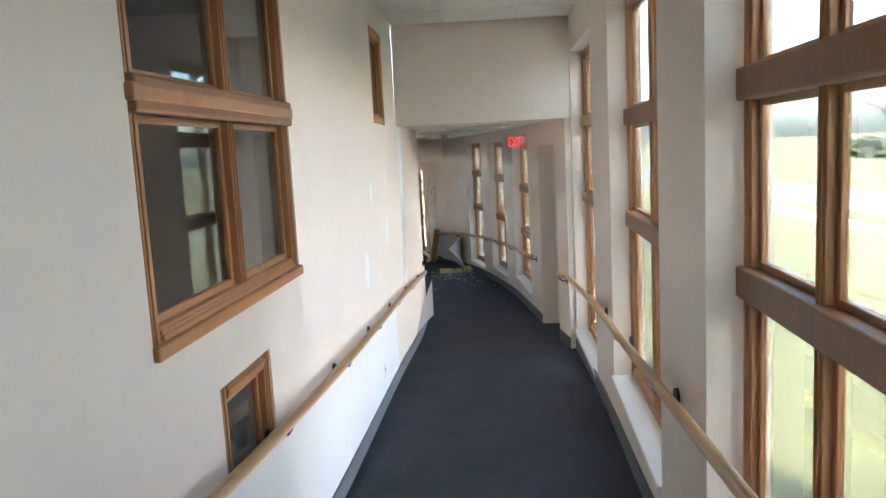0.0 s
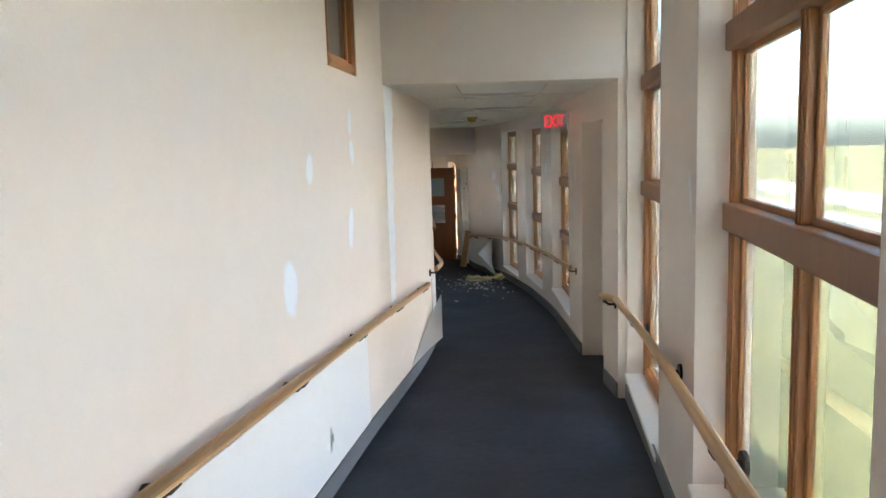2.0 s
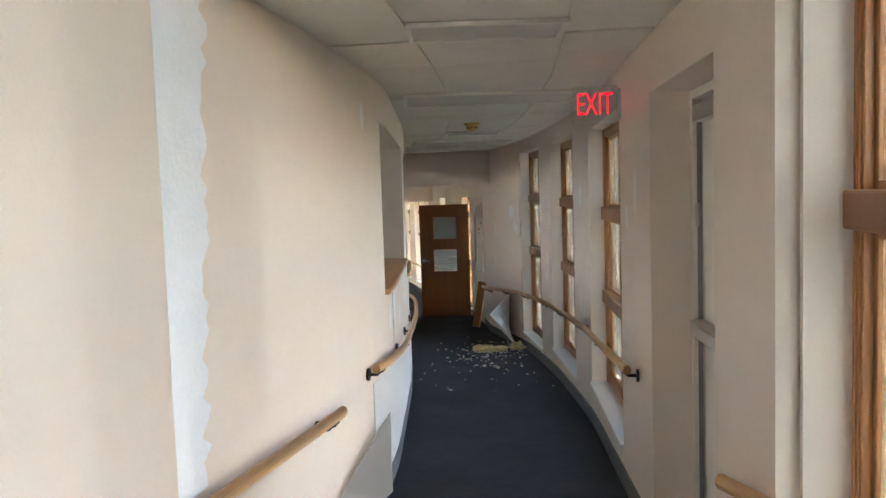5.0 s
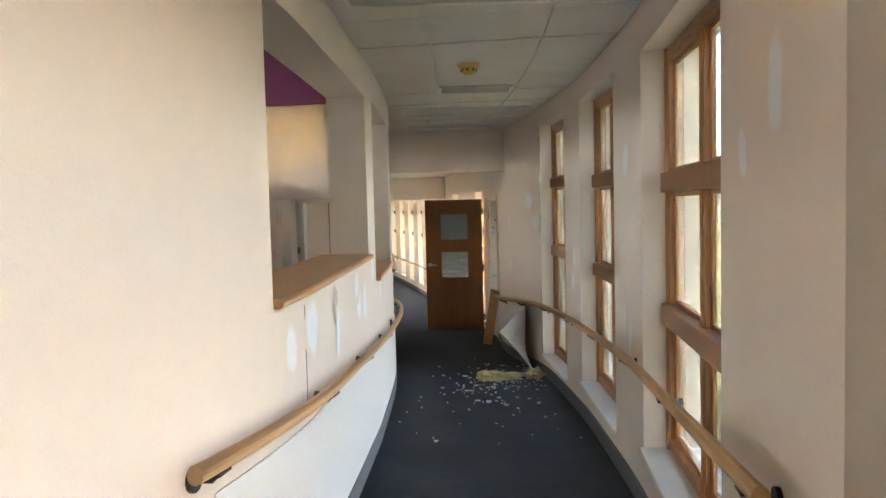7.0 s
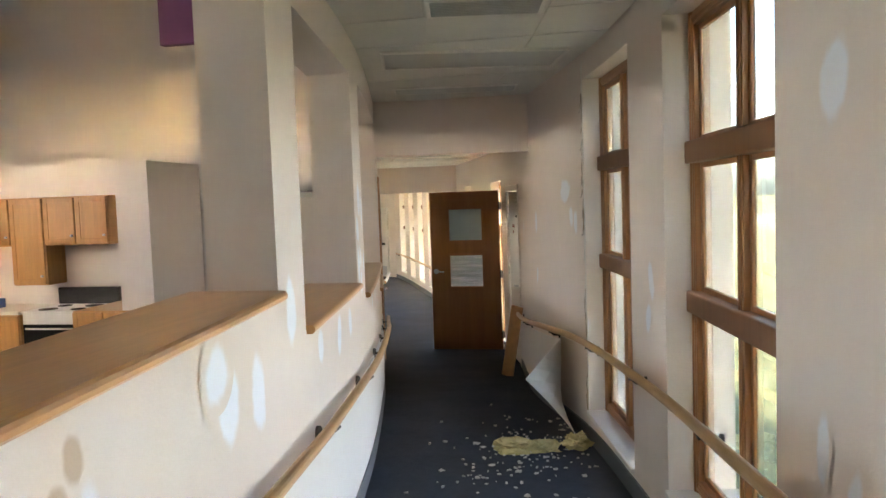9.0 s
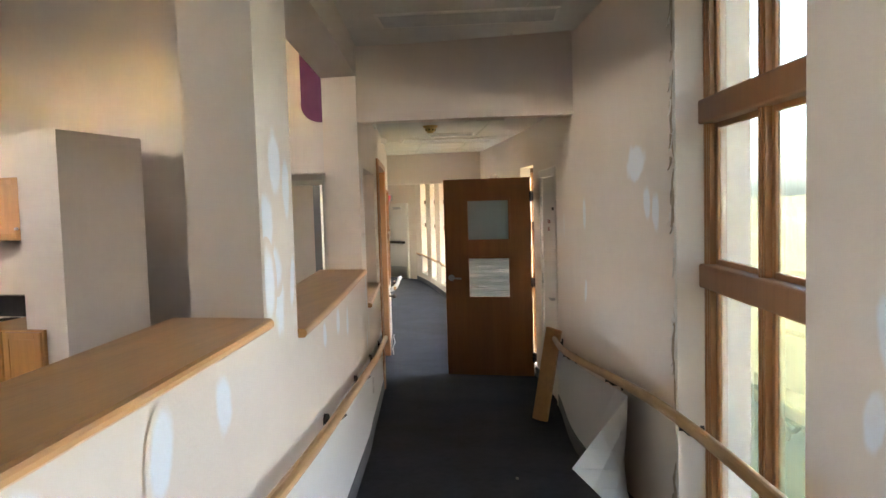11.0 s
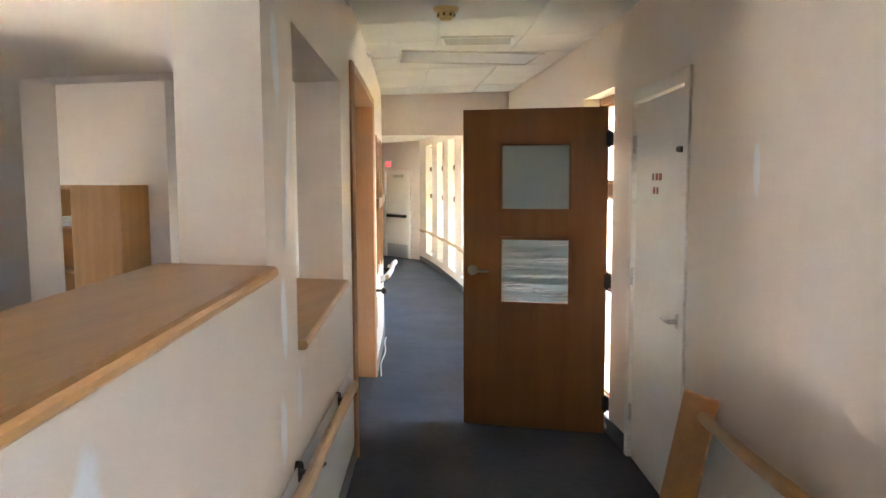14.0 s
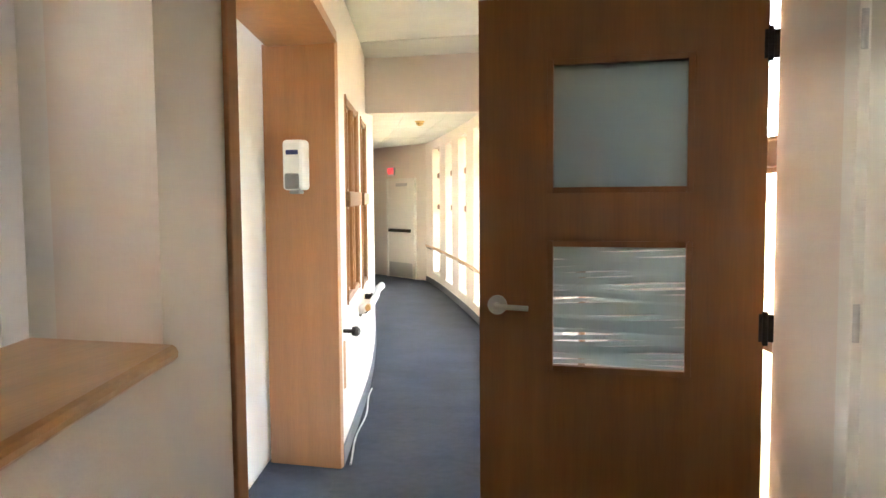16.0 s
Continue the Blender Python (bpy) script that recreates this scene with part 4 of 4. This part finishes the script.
for v in r["geom"]:
    if isinstance(v, bmesh.types.BMVert):
        v.co += Vector((0.004, 0.004, 0))
tagged(link("fallen_board", bm, WAINSCOT), "white wall board peeled away and curling at the corner", "wall panel")


def lump(name, x, y, s, seed, material, label):
    rnd = random.Random(seed)
    bm = bmesh.new()
    bmesh.ops.create_icosphere(bm, subdivisions=4, radius=1)
    off = Vector((seed * 3.1, seed * 1.7, 0))
    for v in bm.verts:
        k = 1 + 0.45 * noise.noise(v.co * 1.8 + off) + 0.28 * noise.noise(v.co * 5 + off) + 0.16 * noise.noise(v.co * 13 + off)
        v.co = Vector((v.co.x * s[0], v.co.y * s[1], max(v.co.z * s[2], -0.35 * s[2]))) * k
    zmin = min(v.co.z for v in bm.verts)
    for v in bm.verts:
        v.co += Vector((x, y, FZ(y) - zmin))
    return tagged(link(name, bm, material, smooth=False), label, "insulation", "fallen insulation")


lump("insulation_wad", 0.06, 14.22, (0.13, 0.10, 0.05), 3, WOOL, "torn yellow fibre insulation on the carpet")
lump("insulation_wad", 0.25, 14.25, (0.10, 0.09, 0.035), 5, WOOL, "torn yellow fibre insulation on the carpet")
lump("insulation_wad", 0.45, 14.30, (0.085, 0.08, 0.065), 8, WOOL, "rounded wad of brownish insulation on the carpet")
rnd = random.Random(5)
bm = bmesh.new()
for i in range(230):
    y = rnd.gauss(14.2, 0.38) if i < 190 else rnd.uniform(12.0, 15.8)
    x = rnd.gauss(0.12, 0.22) if i < 190 else rnd.uniform(LX(y) + 0.1, RX(y) - 0.1)
    x = min(max(x, LX(y) + 0.06), RX(y) - 0.06)
    s = rnd.choice((0.005, 0.007, 0.009, 0.010, 0.016)) * rnd.uniform(0.7, 1.3)
    a = rnd.uniform(0, 6.3)
    z = FZ(y)
    n = rnd.choice((3, 4, 5))
    lo = [bm.verts.new((x + s * (1 + rnd.uniform(-0.4, 0.5)) * math.cos(a + k * 6.28 / n), y + s * (1 + rnd.uniform(-0.4, 0.4)) * math.sin(a + k * 6.28 / n), z)) for k in range(n)]
    hh = rnd.uniform(0.003, 0.012)
    hi = [bm.verts.new((v.co.x + rnd.uniform(-0.004, 0.004), v.co.y, z + hh * rnd.uniform(0.5, 1.3))) for v in lo]
    bm.faces.new(hi)
    for k in range(n):
        bm.faces.new((lo[k], lo[(k + 1) % n], hi[(k + 1) % n], hi[k]))
tagged(link("plaster_crumbs", bm, DEBRIS), "scattered white plaster crumbs on the carpet", "debris", kind="stuff")
for i, (x, y, s) in enumerate(((0.62, 12.75, 0.02), (0.55, 12.25, 0.014), (-0.1, 12.1, 0.012), (0.3, 13.1, 0.03), (0.15, 13.2, 0.03), (0.55, 13.2, 0.025), (0.40, 13.0, 0.02))):
    s *= 0.6
    bm = box(-s, -s * 0.7, 0, s, s * 0.7, s, 0.002)
    bmesh.ops.transform(bm, matrix=pose(x, y, FZ(y), 0, 0, i * 50), verts=bm.verts)
    tagged(link("plaster_chunk", bm, DEBRIS), "broken white plaster chunk on the carpet", "debris", "plaster chunks")

# plank leaning in the corner by the closet
bm = box(-0.065, -0.014, 0, 0.065, 0.014, 0.76, 0.004)
pl = tagged(link("leaning_plank", bm, SILLW), "pale wooden plank leaning by the closet door", "plank")
pl.matrix_basis = pose(RX(17.25) - 0.20, 17.25, FZ(17.25), 0, 11, -25)

# ---- the room behind the openings ----
RF = -0.60
strip("floor_room", lambda y: -9.6, lambda y: LX(y) - (0.24 if y < 18.1 else 0.56), 7.31, 21.3, lambda y: RF - 0.2, lambda y: RF, LINO, "grey vinyl floor of the kitchen room", "floor")
tagged(link("wall_room_near", box(-9.6, 7.1, -0.8, LX(7.2) - 0.24, 7.3, 4.9), ROOMWALL), "grey-white room wall", "wall", kind="structure")
# both openings are added out of view, to light the room and niche
rw = bmesh.new()
for q in ((7.1, -0.8, 17.9, 3.0), (17.9, -0.8, 19.7, 0.95), (17.9, 1.75, 19.7, 3.0), (19.7, -0.8, 21.5, 3.0), (7.1, 3.6, 21.5, 4.9), (7.1, 3.0, 7.5, 3.6), (11.2, 3.0, 21.5, 3.6)):
    bx(rw, -9.8, q[0], q[1], -9.6, q[2], q[3])
# added slab, never in view, that holds direct sun off the high opening
tagged(link("unseen_sun_block", box(-10.6, -2, 4.6, -9.81, 21, 4.75), SIDING), "added unseen overhang that keeps sun out of the room", "roof", kind="structure")
tagged(link("wall_room_side", rw, ROOMWALL), "grey-white room wall with added unseen daylight openings", "wall", kind="structure")
# partition with a wide opening, and the wall with a doorway behind it
bm = bmesh.new()
for q in ((-9.6, RF, -3.4, 1.95), (-3.4, 1.48, -1.96, 1.95)):
    bx(bm, q[0], 17.5, q[1], q[2], 17.74, q[3])
tagged(link("wall_partition", bm, ROOMWALL), "pinkish-white partition with a wide opening", "wall", kind="structure")
bm = bmesh.new()
for q in ((-9.6, -0.8, -3.86, 1.95), (-3.86, 1.46, -2.97, 1.95), (-3.02, -0.8, -2.97, 1.46), (-9.6, 1.95, -2.62, 4.82)):
    bx(bm, q[0], 19.85, q[1], q[2], 19.97, q[3])
tagged(link("wall_room_far", bm, ROOMWALL), "pinkish-white room wall with a doorway", "wall", kind="structure")
tagged(link("ceiling_niche", box(-9.6, 17.745, 1.90, -2.35, 19.845, 1.95), ROOMWALL), "white low ceiling behind the partition", "ceiling", kind="structure")
tagged(link("wall_niche", box(-4.16, 19.55, RF, -3.98, 19.846, 1.895), ROOMWALL), "narrow projecting wall pier beside the bookcase", "wall", kind="structure")
fr = bmesh.new()
for q in ((-3.90, RF, -3.84, 1.50), (-3.84, 1.44, -3.0, 1.50)):
    bx(fr, q[0], 19.83, q[1], q[2], 19.99, q[3], 0.004)
tagged(link("door_frame", fr, WHITE), "white painted frame of a doorway without its door", "door frame", kind="structure")
# bright room beyond the doorway
VINYL = shade("pale_vinyl", (0.55, 0.53, 0.48), 0.3, vary=0.05, scale=3)
strip("floor_back", lambda y: -9.6, lambda y: LX(y) - (0.57 if y < 20.6 else 0.95), 19.97, 24.2, lambda y: RF - 0.2, lambda y: RF - 0.002, VINYL, "pale shiny vinyl floor of the back room", "floor")
tagged(link("floor_stripe", box(-6.4, 20.9, RF - 0.001, -3.9, 21.05, RF + 0.003), shade("red_vinyl", (0.35, 0.07, 0.045), 0.4)), "red stripe inlaid in the vinyl floor", "floor stripe", kind="structure")
BW = (-5.95, -5.38, 0.02, 1.27)
bm = bmesh.new()
for q in ((-9.6, -0.8, BW[0], 2.3), (BW[1], -0.8, -4.2, 2.3), (BW[0], -0.8, BW[1], BW[2]), (BW[0], BW[3], BW[1], 2.3)):
    bx(bm, q[0], 22.6, q[1], q[2], 22.75, q[3])
tagged(link("wall_back_room", bm, PAINT), "cream wall of the back room", "wall", kind="structure")
# opening invented out of view to brighten the back room
bm = bmesh.new()
for q in ((19.97, -0.8, 20.2, 2.3), (22.2, -0.8, 22.6, 2.3), (20.2, -0.8, 22.2, 0.2), (20.2, 1.9, 22.2, 2.3)):
    bx(bm, -9.6, q[0], q[1], -9.45, q[2], q[3])
tagged(link("wall_back_side", bm, PAINT), "cream side wall with an added unseen daylight opening", "wall", kind="structure")
strip("ceiling_back", lambda y: -9.6, lambda y: LX(y) - (0.57 if y < 20.6 else 0.95), 19.975, 24.2, lambda y: 2.3, lambda y: 2.4, WHITE, "white ceiling of the back room", "ceiling")
# coloured grey so that the space behind the panes looks unlit
tagged(link("wall_behind_window", box(-7.4, 24.0, RF, -4.4, 24.1, 2.29), GREY), "wall coloured grey for dimness behind the back room window", "wall", kind="structure")
tagged(link("baseboard_back", box(-9.4, 22.58, RF, -4.2, 22.598, RF + 0.11), BASE), "dark rubber base in the back room", "baseboard", kind="structure")
bwin = thing("window_4", pose((BW[0] + BW[1]) / 2, 22.6, 0), "three-pane oak interior window with dark glass", "window", kind="structure")
hw = (BW[1] - BW[0]) / 2
bar_z = [BW[2] + (BW[3] - BW[2]) * k / 3 for k in range(4)]
for x in (-hw, hw):
    part("window_frame", box(x - 0.03, -0.03, BW[2] - 0.03, x + 0.03, 0.09, BW[3] + 0.03, 0.005), OAK, bwin)
for z in bar_z:
    part("window_frame", box(-hw + 0.03, -0.028, z - 0.03, hw - 0.03, 0.088, z + 0.03, 0.005), OAK, bwin)
for a, b in zip(bar_z, bar_z[1:]):
    part("pane", box(-hw + 0.028, 0.03, a + 0.028, hw - 0.028, 0.036, b - 0.028), DUSTY, bwin, "dark glass pane")
strip("roof_low", lambda y: LX(y) - 0.04, lambda y: RX(y) + 0.5, 7.3, 21.5, lambda y: 2.42, lambda y: 2.5, SIDING, "flat roof over the low corridor", "roof")
tagged(link("ceiling_room", box(-9.6, 7.3, 4.82, -0.3, 21.3, 4.89), ROOMWALL), "white high room ceiling", "ceiling", kind="structure")
# upper part of the corridor wall, on the room's side
strip("wall_room_upper", lambda y: LX(y) - 0.24, lambda y: LX(y) - 0.04, 7.3, 21.3, lambda y: 2.401, lambda y: 4.9, ROOMWALL, "grey-white upper wall of the room", "wall")
# side walls of the room behind the inner windows, grey colour standing for its darkness
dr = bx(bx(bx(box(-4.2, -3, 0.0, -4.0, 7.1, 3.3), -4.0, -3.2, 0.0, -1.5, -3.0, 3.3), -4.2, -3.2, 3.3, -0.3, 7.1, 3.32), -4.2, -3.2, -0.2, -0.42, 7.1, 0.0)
tagged(link("wall_dark_room", dr, GREY), "walls coloured grey for the darkness behind the inner windows", "wall", kind="structure")

for x0, x1, yy, z0, z1, rounded in ((-1.63, -0.88, 13.13, 2.18, 3.5, 0), (-1.88, -1.62, 16.4, 1.90, 3.5, 1)):
    bm = box(x0, yy, z0, x1, yy + 0.05, z1, 0.004)
    if rounded:
        cyl(bm, ((x0 + x1) / 2, yy - 0.003, z0 + 0.02), ((x0 + x1) / 2, yy + 0.047, z0 + 0.02), (x1 - x0) / 2, seg=28)
    cyl(bm, ((x0 + x1) / 2, yy + 0.025, z1 - 0.01), ((x0 + x1) / 2, yy + 0.025, 4.82), 0.012)
    tagged(link("purple_panel", bm, PURPLE), "dark purple panel hanging high in the room", "hanging panel")


def cabinet(x, y, z, w, d, h, label, doors):
    ob = thing("kitchen_cabinet", pose(x, y, z), label, "cabinet", "kitchen cabinets")
    part("body", box(0, 0.02, 0, w, d, h, 0.003), CABW, ob)
    for k in range(doors):
        a, b = w * k / doors + 0.012, w * (k + 1) / doors - 0.012
        dr_ = part("door", box(a, 0.0, 0.015, b, 0.019, h - 0.015, 0.004), CABW, ob)
        fr_ = bmesh.new()
        for q in ((a, 0.015, a + 0.05, h - 0.015), (b - 0.05, 0.015, b, h - 0.015), (a + 0.05, 0.015, b - 0.05, 0.065), (a + 0.05, h - 0.065, b - 0.05, h - 0.015)):
            bx(fr_, q[0], -0.008, q[1], q[2], 0.001, q[3], 0.003)
        part("door_frame", fr_, CABW, ob)
        part("knob", cyl(bmesh.new(), (b - 0.03, -0.03, 0.1), (b - 0.03, -0.008, 0.1), 0.012), METAL, ob)
    return ob


KY = 16.85
tagged(link("wall_kitchen", bx(box(-9.6, KY, RF, -3.6, KY + 0.12, 1.80), -3.95, KY - 0.85, RF, -3.6, KY, 1.80), ROOMWALL), "grey-white kitchen partition ending below the vault", "wall", kind="structure")
for x, w, z, h, n in ((-7.05, 0.8, 0.98, 0.52, 2), (-6.25, 0.62, 0.98, 0.52, 1), (-5.63, 0.42, 0.55, 0.95, 1), (-5.21, 0.78, 0.98, 0.52, 2)):
    cabinet(x, KY - 0.32, z, w, 0.315, h, "honey oak wall cabinet with framed doors", n)
for x, w, n in ((-7.05, 0.8, 2), (-6.25, 0.9, 2)):
    cabinet(x, KY - 0.6, RF + 0.1, w, 0.595, 0.77, "honey oak base cabinet under the worktop", n)
tagged(link("worktop", box(-7.07, KY - 0.63, RF + 0.872, -5.33, KY - 0.005, RF + 0.912, 0.006), WHITE), "pale laminate kitchen worktop", "worktop")
st = thing("kitchen_stove", pose(-5.27, KY - 0.66, RF), "white and black freestanding electric stove", "stove")
part("body", box(0, 0.02, 0.0, 0.76, 0.64, 0.895, 0.006), PLASTIC, st)
part("oven_door", box(0.02, -0.005, 0.18, 0.74, 0.018, 0.78, 0.006), BLACK, st, "black glass oven door")
part("cooktop", box(-0.002, 0.0, 0.897, 0.762, 0.64, 0.915, 0.005), PLASTIC, st)
part("control_panel", box(0, 0.57, 0.916, 0.76, 0.65, 1.10, 0.01), BLACK, st, "black control panel")
part("oven_handle", tube(bmesh.new(), [(0.08, -0.04, 0.74), (0.68, -0.04, 0.74)], 0.01, 8), PLASTIC, st)
for x, y, r in ((0.2, 0.16, 0.095), (0.56, 0.16, 0.075), (0.2, 0.42, 0.075), (0.56, 0.42, 0.095)):
    part("burner", cyl(cyl(bmesh.new(), (x, y, 0.9155), (x, y, 0.922), r, seg=24), (x, y, 0.921), (x, y, 0.926), r * 0.5, seg=20), BLACK, st, "black coil burner")
cabinet(-4.48, KY - 0.9, RF + 0.02, 0.70, 0.85, 0.93, "honey oak low cabinet beside the stove", 2)
tb = thing("tissue_box", pose(-6.0, KY - 0.4, RF + 0.913), "blue and white box on the worktop", "box")
part("carton", box(0, 0, 0, 0.22, 0.12, 0.10, 0.006), shade("blue_card", (0.06, 0.12, 0.35), 0.6), tb)
part("paper", box(0.05, 0.02, 0.10, 0.16, 0.10, 0.15, 0.02), PLASTIC, tb)
shelf = thing("wooden_bookcase", pose(-4.86, 19.30, RF), "low oak bookcase half open with papers", "bookcase")
for q in ((0, 0, 0.02, 1.54), (0.62, 0, 0.64, 1.54)):
    part("side_panel", box(q[0], 0, 0, q[2], 0.34, q[3]), CABW, shelf)
for z in (0.04, 0.45, 0.85, 1.20, 1.51):
    part("shelf", box(0.02, 0.005, z, 0.62, 0.335, z + 0.02), CABW, shelf)
part("door", box(0.2, -0.02, 0.0, 0.64, -0.001, 1.54, 0.003), CABW, shelf)
pp = thing("paper_stack", pose(-4.83, 19.34, RF + 1.22), "loose stack of white papers on the shelf", "papers")
for k in range(4):
    part("sheets", box(0.01 * k, 0.0, 0.02 * k, 0.16 + 0.005 * k, 0.22, 0.02 * k + 0.015), PLASTIC, pp)
swp = thing("wall_plate", pose(-3.945 - 0.02, 19.85, 0.61), "grey switch plate on the room wall", "switch plate")
part("plate", box(-0.04, -0.008, -0.06, 0.04, 0, 0.06, 0.002), GREY, swp)
part("toggle", box(-0.006, -0.016, -0.012, 0.006, -0.008, 0.012), GREY, swp)

# ---- outside ----
strip("road", lambda y: 15.0 + 0.02 * y, lambda y: 19.5 + 0.02 * y, -60, 90, lambda y: FZ(y) - 0.3, lambda y: FZ(y) - 0.262, ROADC, "pale concrete road across the lawn", "road", 1.5)
strip("pavement", lambda y: 12.2 + 0.02 * y, lambda y: 13.4 + 0.02 * y, -60, 90, lambda y: FZ(y) - 0.3, lambda y: FZ(y) - 0.258, ROADC, "pale concrete footpath in the lawn", "pavement", 1.5)


def bare_tree(x, y, h, seed):
    rnd = random.Random(seed)
    ob = thing("bare_tree", pose(x, y, FZ(y) - 0.3), "leafless grey-brown tree on the lawn", "tree", "trees beyond the road")
    pts = [Vector((rnd.uniform(-0.1, 0.1) * i, rnd.uniform(-0.1, 0.1) * i, h * 0.5 * i / 5)) for i in range(6)]
    bm = bmesh.new()
    for i in range(5):
        cyl(bm, pts[i], pts[i + 1], 0.17 * (1 - i * 0.13), 0.17 * (1 - (i + 1) * 0.13), 8)
    tips = []
    for i in range(12):
        a, base = rnd.uniform(0, 6.28), pts[2].lerp(pts[5], rnd.random())
        tip = base + Vector((math.cos(a) * h * rnd.uniform(0.12, 0.3), math.sin(a) * h * rnd.uniform(0.12, 0.3), h * rnd.uniform(0.15, 0.45)))
        mid_ = base.lerp(tip, 0.5) + Vector((0, 0, h * 0.03))
        cyl(bm, base, mid_, 0.06, 0.04, 6)
        cyl(bm, mid_, tip, 0.04, 0.015, 6)
        tips += [(base.lerp(tip, t)) for t in (0.4, 0.6, 0.8, 1.0)]
    part("trunk", bm, BARK, ob)
    bm = bmesh.new()
    for p in tips:
        for k in range(14):
            d = Vector((rnd.gauss(0, 1), rnd.gauss(0, 1), rnd.gauss(0.5, 0.8))).normalized() * h * rnd.uniform(0.05, 0.16)
            s = d.cross(Vector((rnd.random(), rnd.random(), rnd.random()))).normalized() * 0.012
            bm.faces.new([bm.verts.new(q) for q in (p - s, p + s, p + d)])
    part("crown", bm, TWIG, ob)
    return ob


for i, (x, y, h) in enumerate(((26, -2, 8), (30, 9, 9), (24, 17, 7), (33, 24, 10), (28, 33, 8), (36, 3, 9), (40, 15, 11), (38, 42, 10), (30, 52, 9))):
    bare_tree(x, y, h, i + 100)
rnd = random.Random(70)
for i in range(16):
    y = -20 + i * 7 + rnd.uniform(-2, 2)
    bm = bmesh.new()
    bmesh.ops.create_icosphere(bm, subdivisions=3, radius=1)
    for v in bm.verts:
        k = 1 + 0.5 * noise.noise(v.co * 2.2 + Vector((i, 0, 0))) + 0.35 * noise.noise(v.co * 6 + Vector((i, 3, 0)))
        v.co = Vector((v.co.x * 2.2, v.co.y * 3.4, max(v.co.z, -0.2) * rnd.uniform(1.5, 1.8))) * k
    bmesh.ops.transform(bm, matrix=Matrix.Translation((46 + rnd.uniform(-3, 3), y, FZ(y) + 0.2)), verts=bm.verts)
    tagged(link("evergreen_shrub", bm, HEDGE), "dark evergreen shrub far across the road", "shrub", "far shrubs")
sp = thing("sign_post", pose(9.5, 7.6, FZ(7.6) - 0.28), "small orange sign on a grey post in the lawn", "sign")
part("post", cyl(bmesh.new(), (0, 0, 0), (0, 0, 2.2), 0.03), GREY, sp)
part("sign_plate", box(-0.02, -0.22, 1.75, 0.01, 0.22, 2.15, 0.004), ORANGE, sp, "orange sign plate")
part("box", box(-0.12, -0.16, 0.7, 0.1, 0.16, 1.15, 0.01), GREY, sp, "grey utility box")
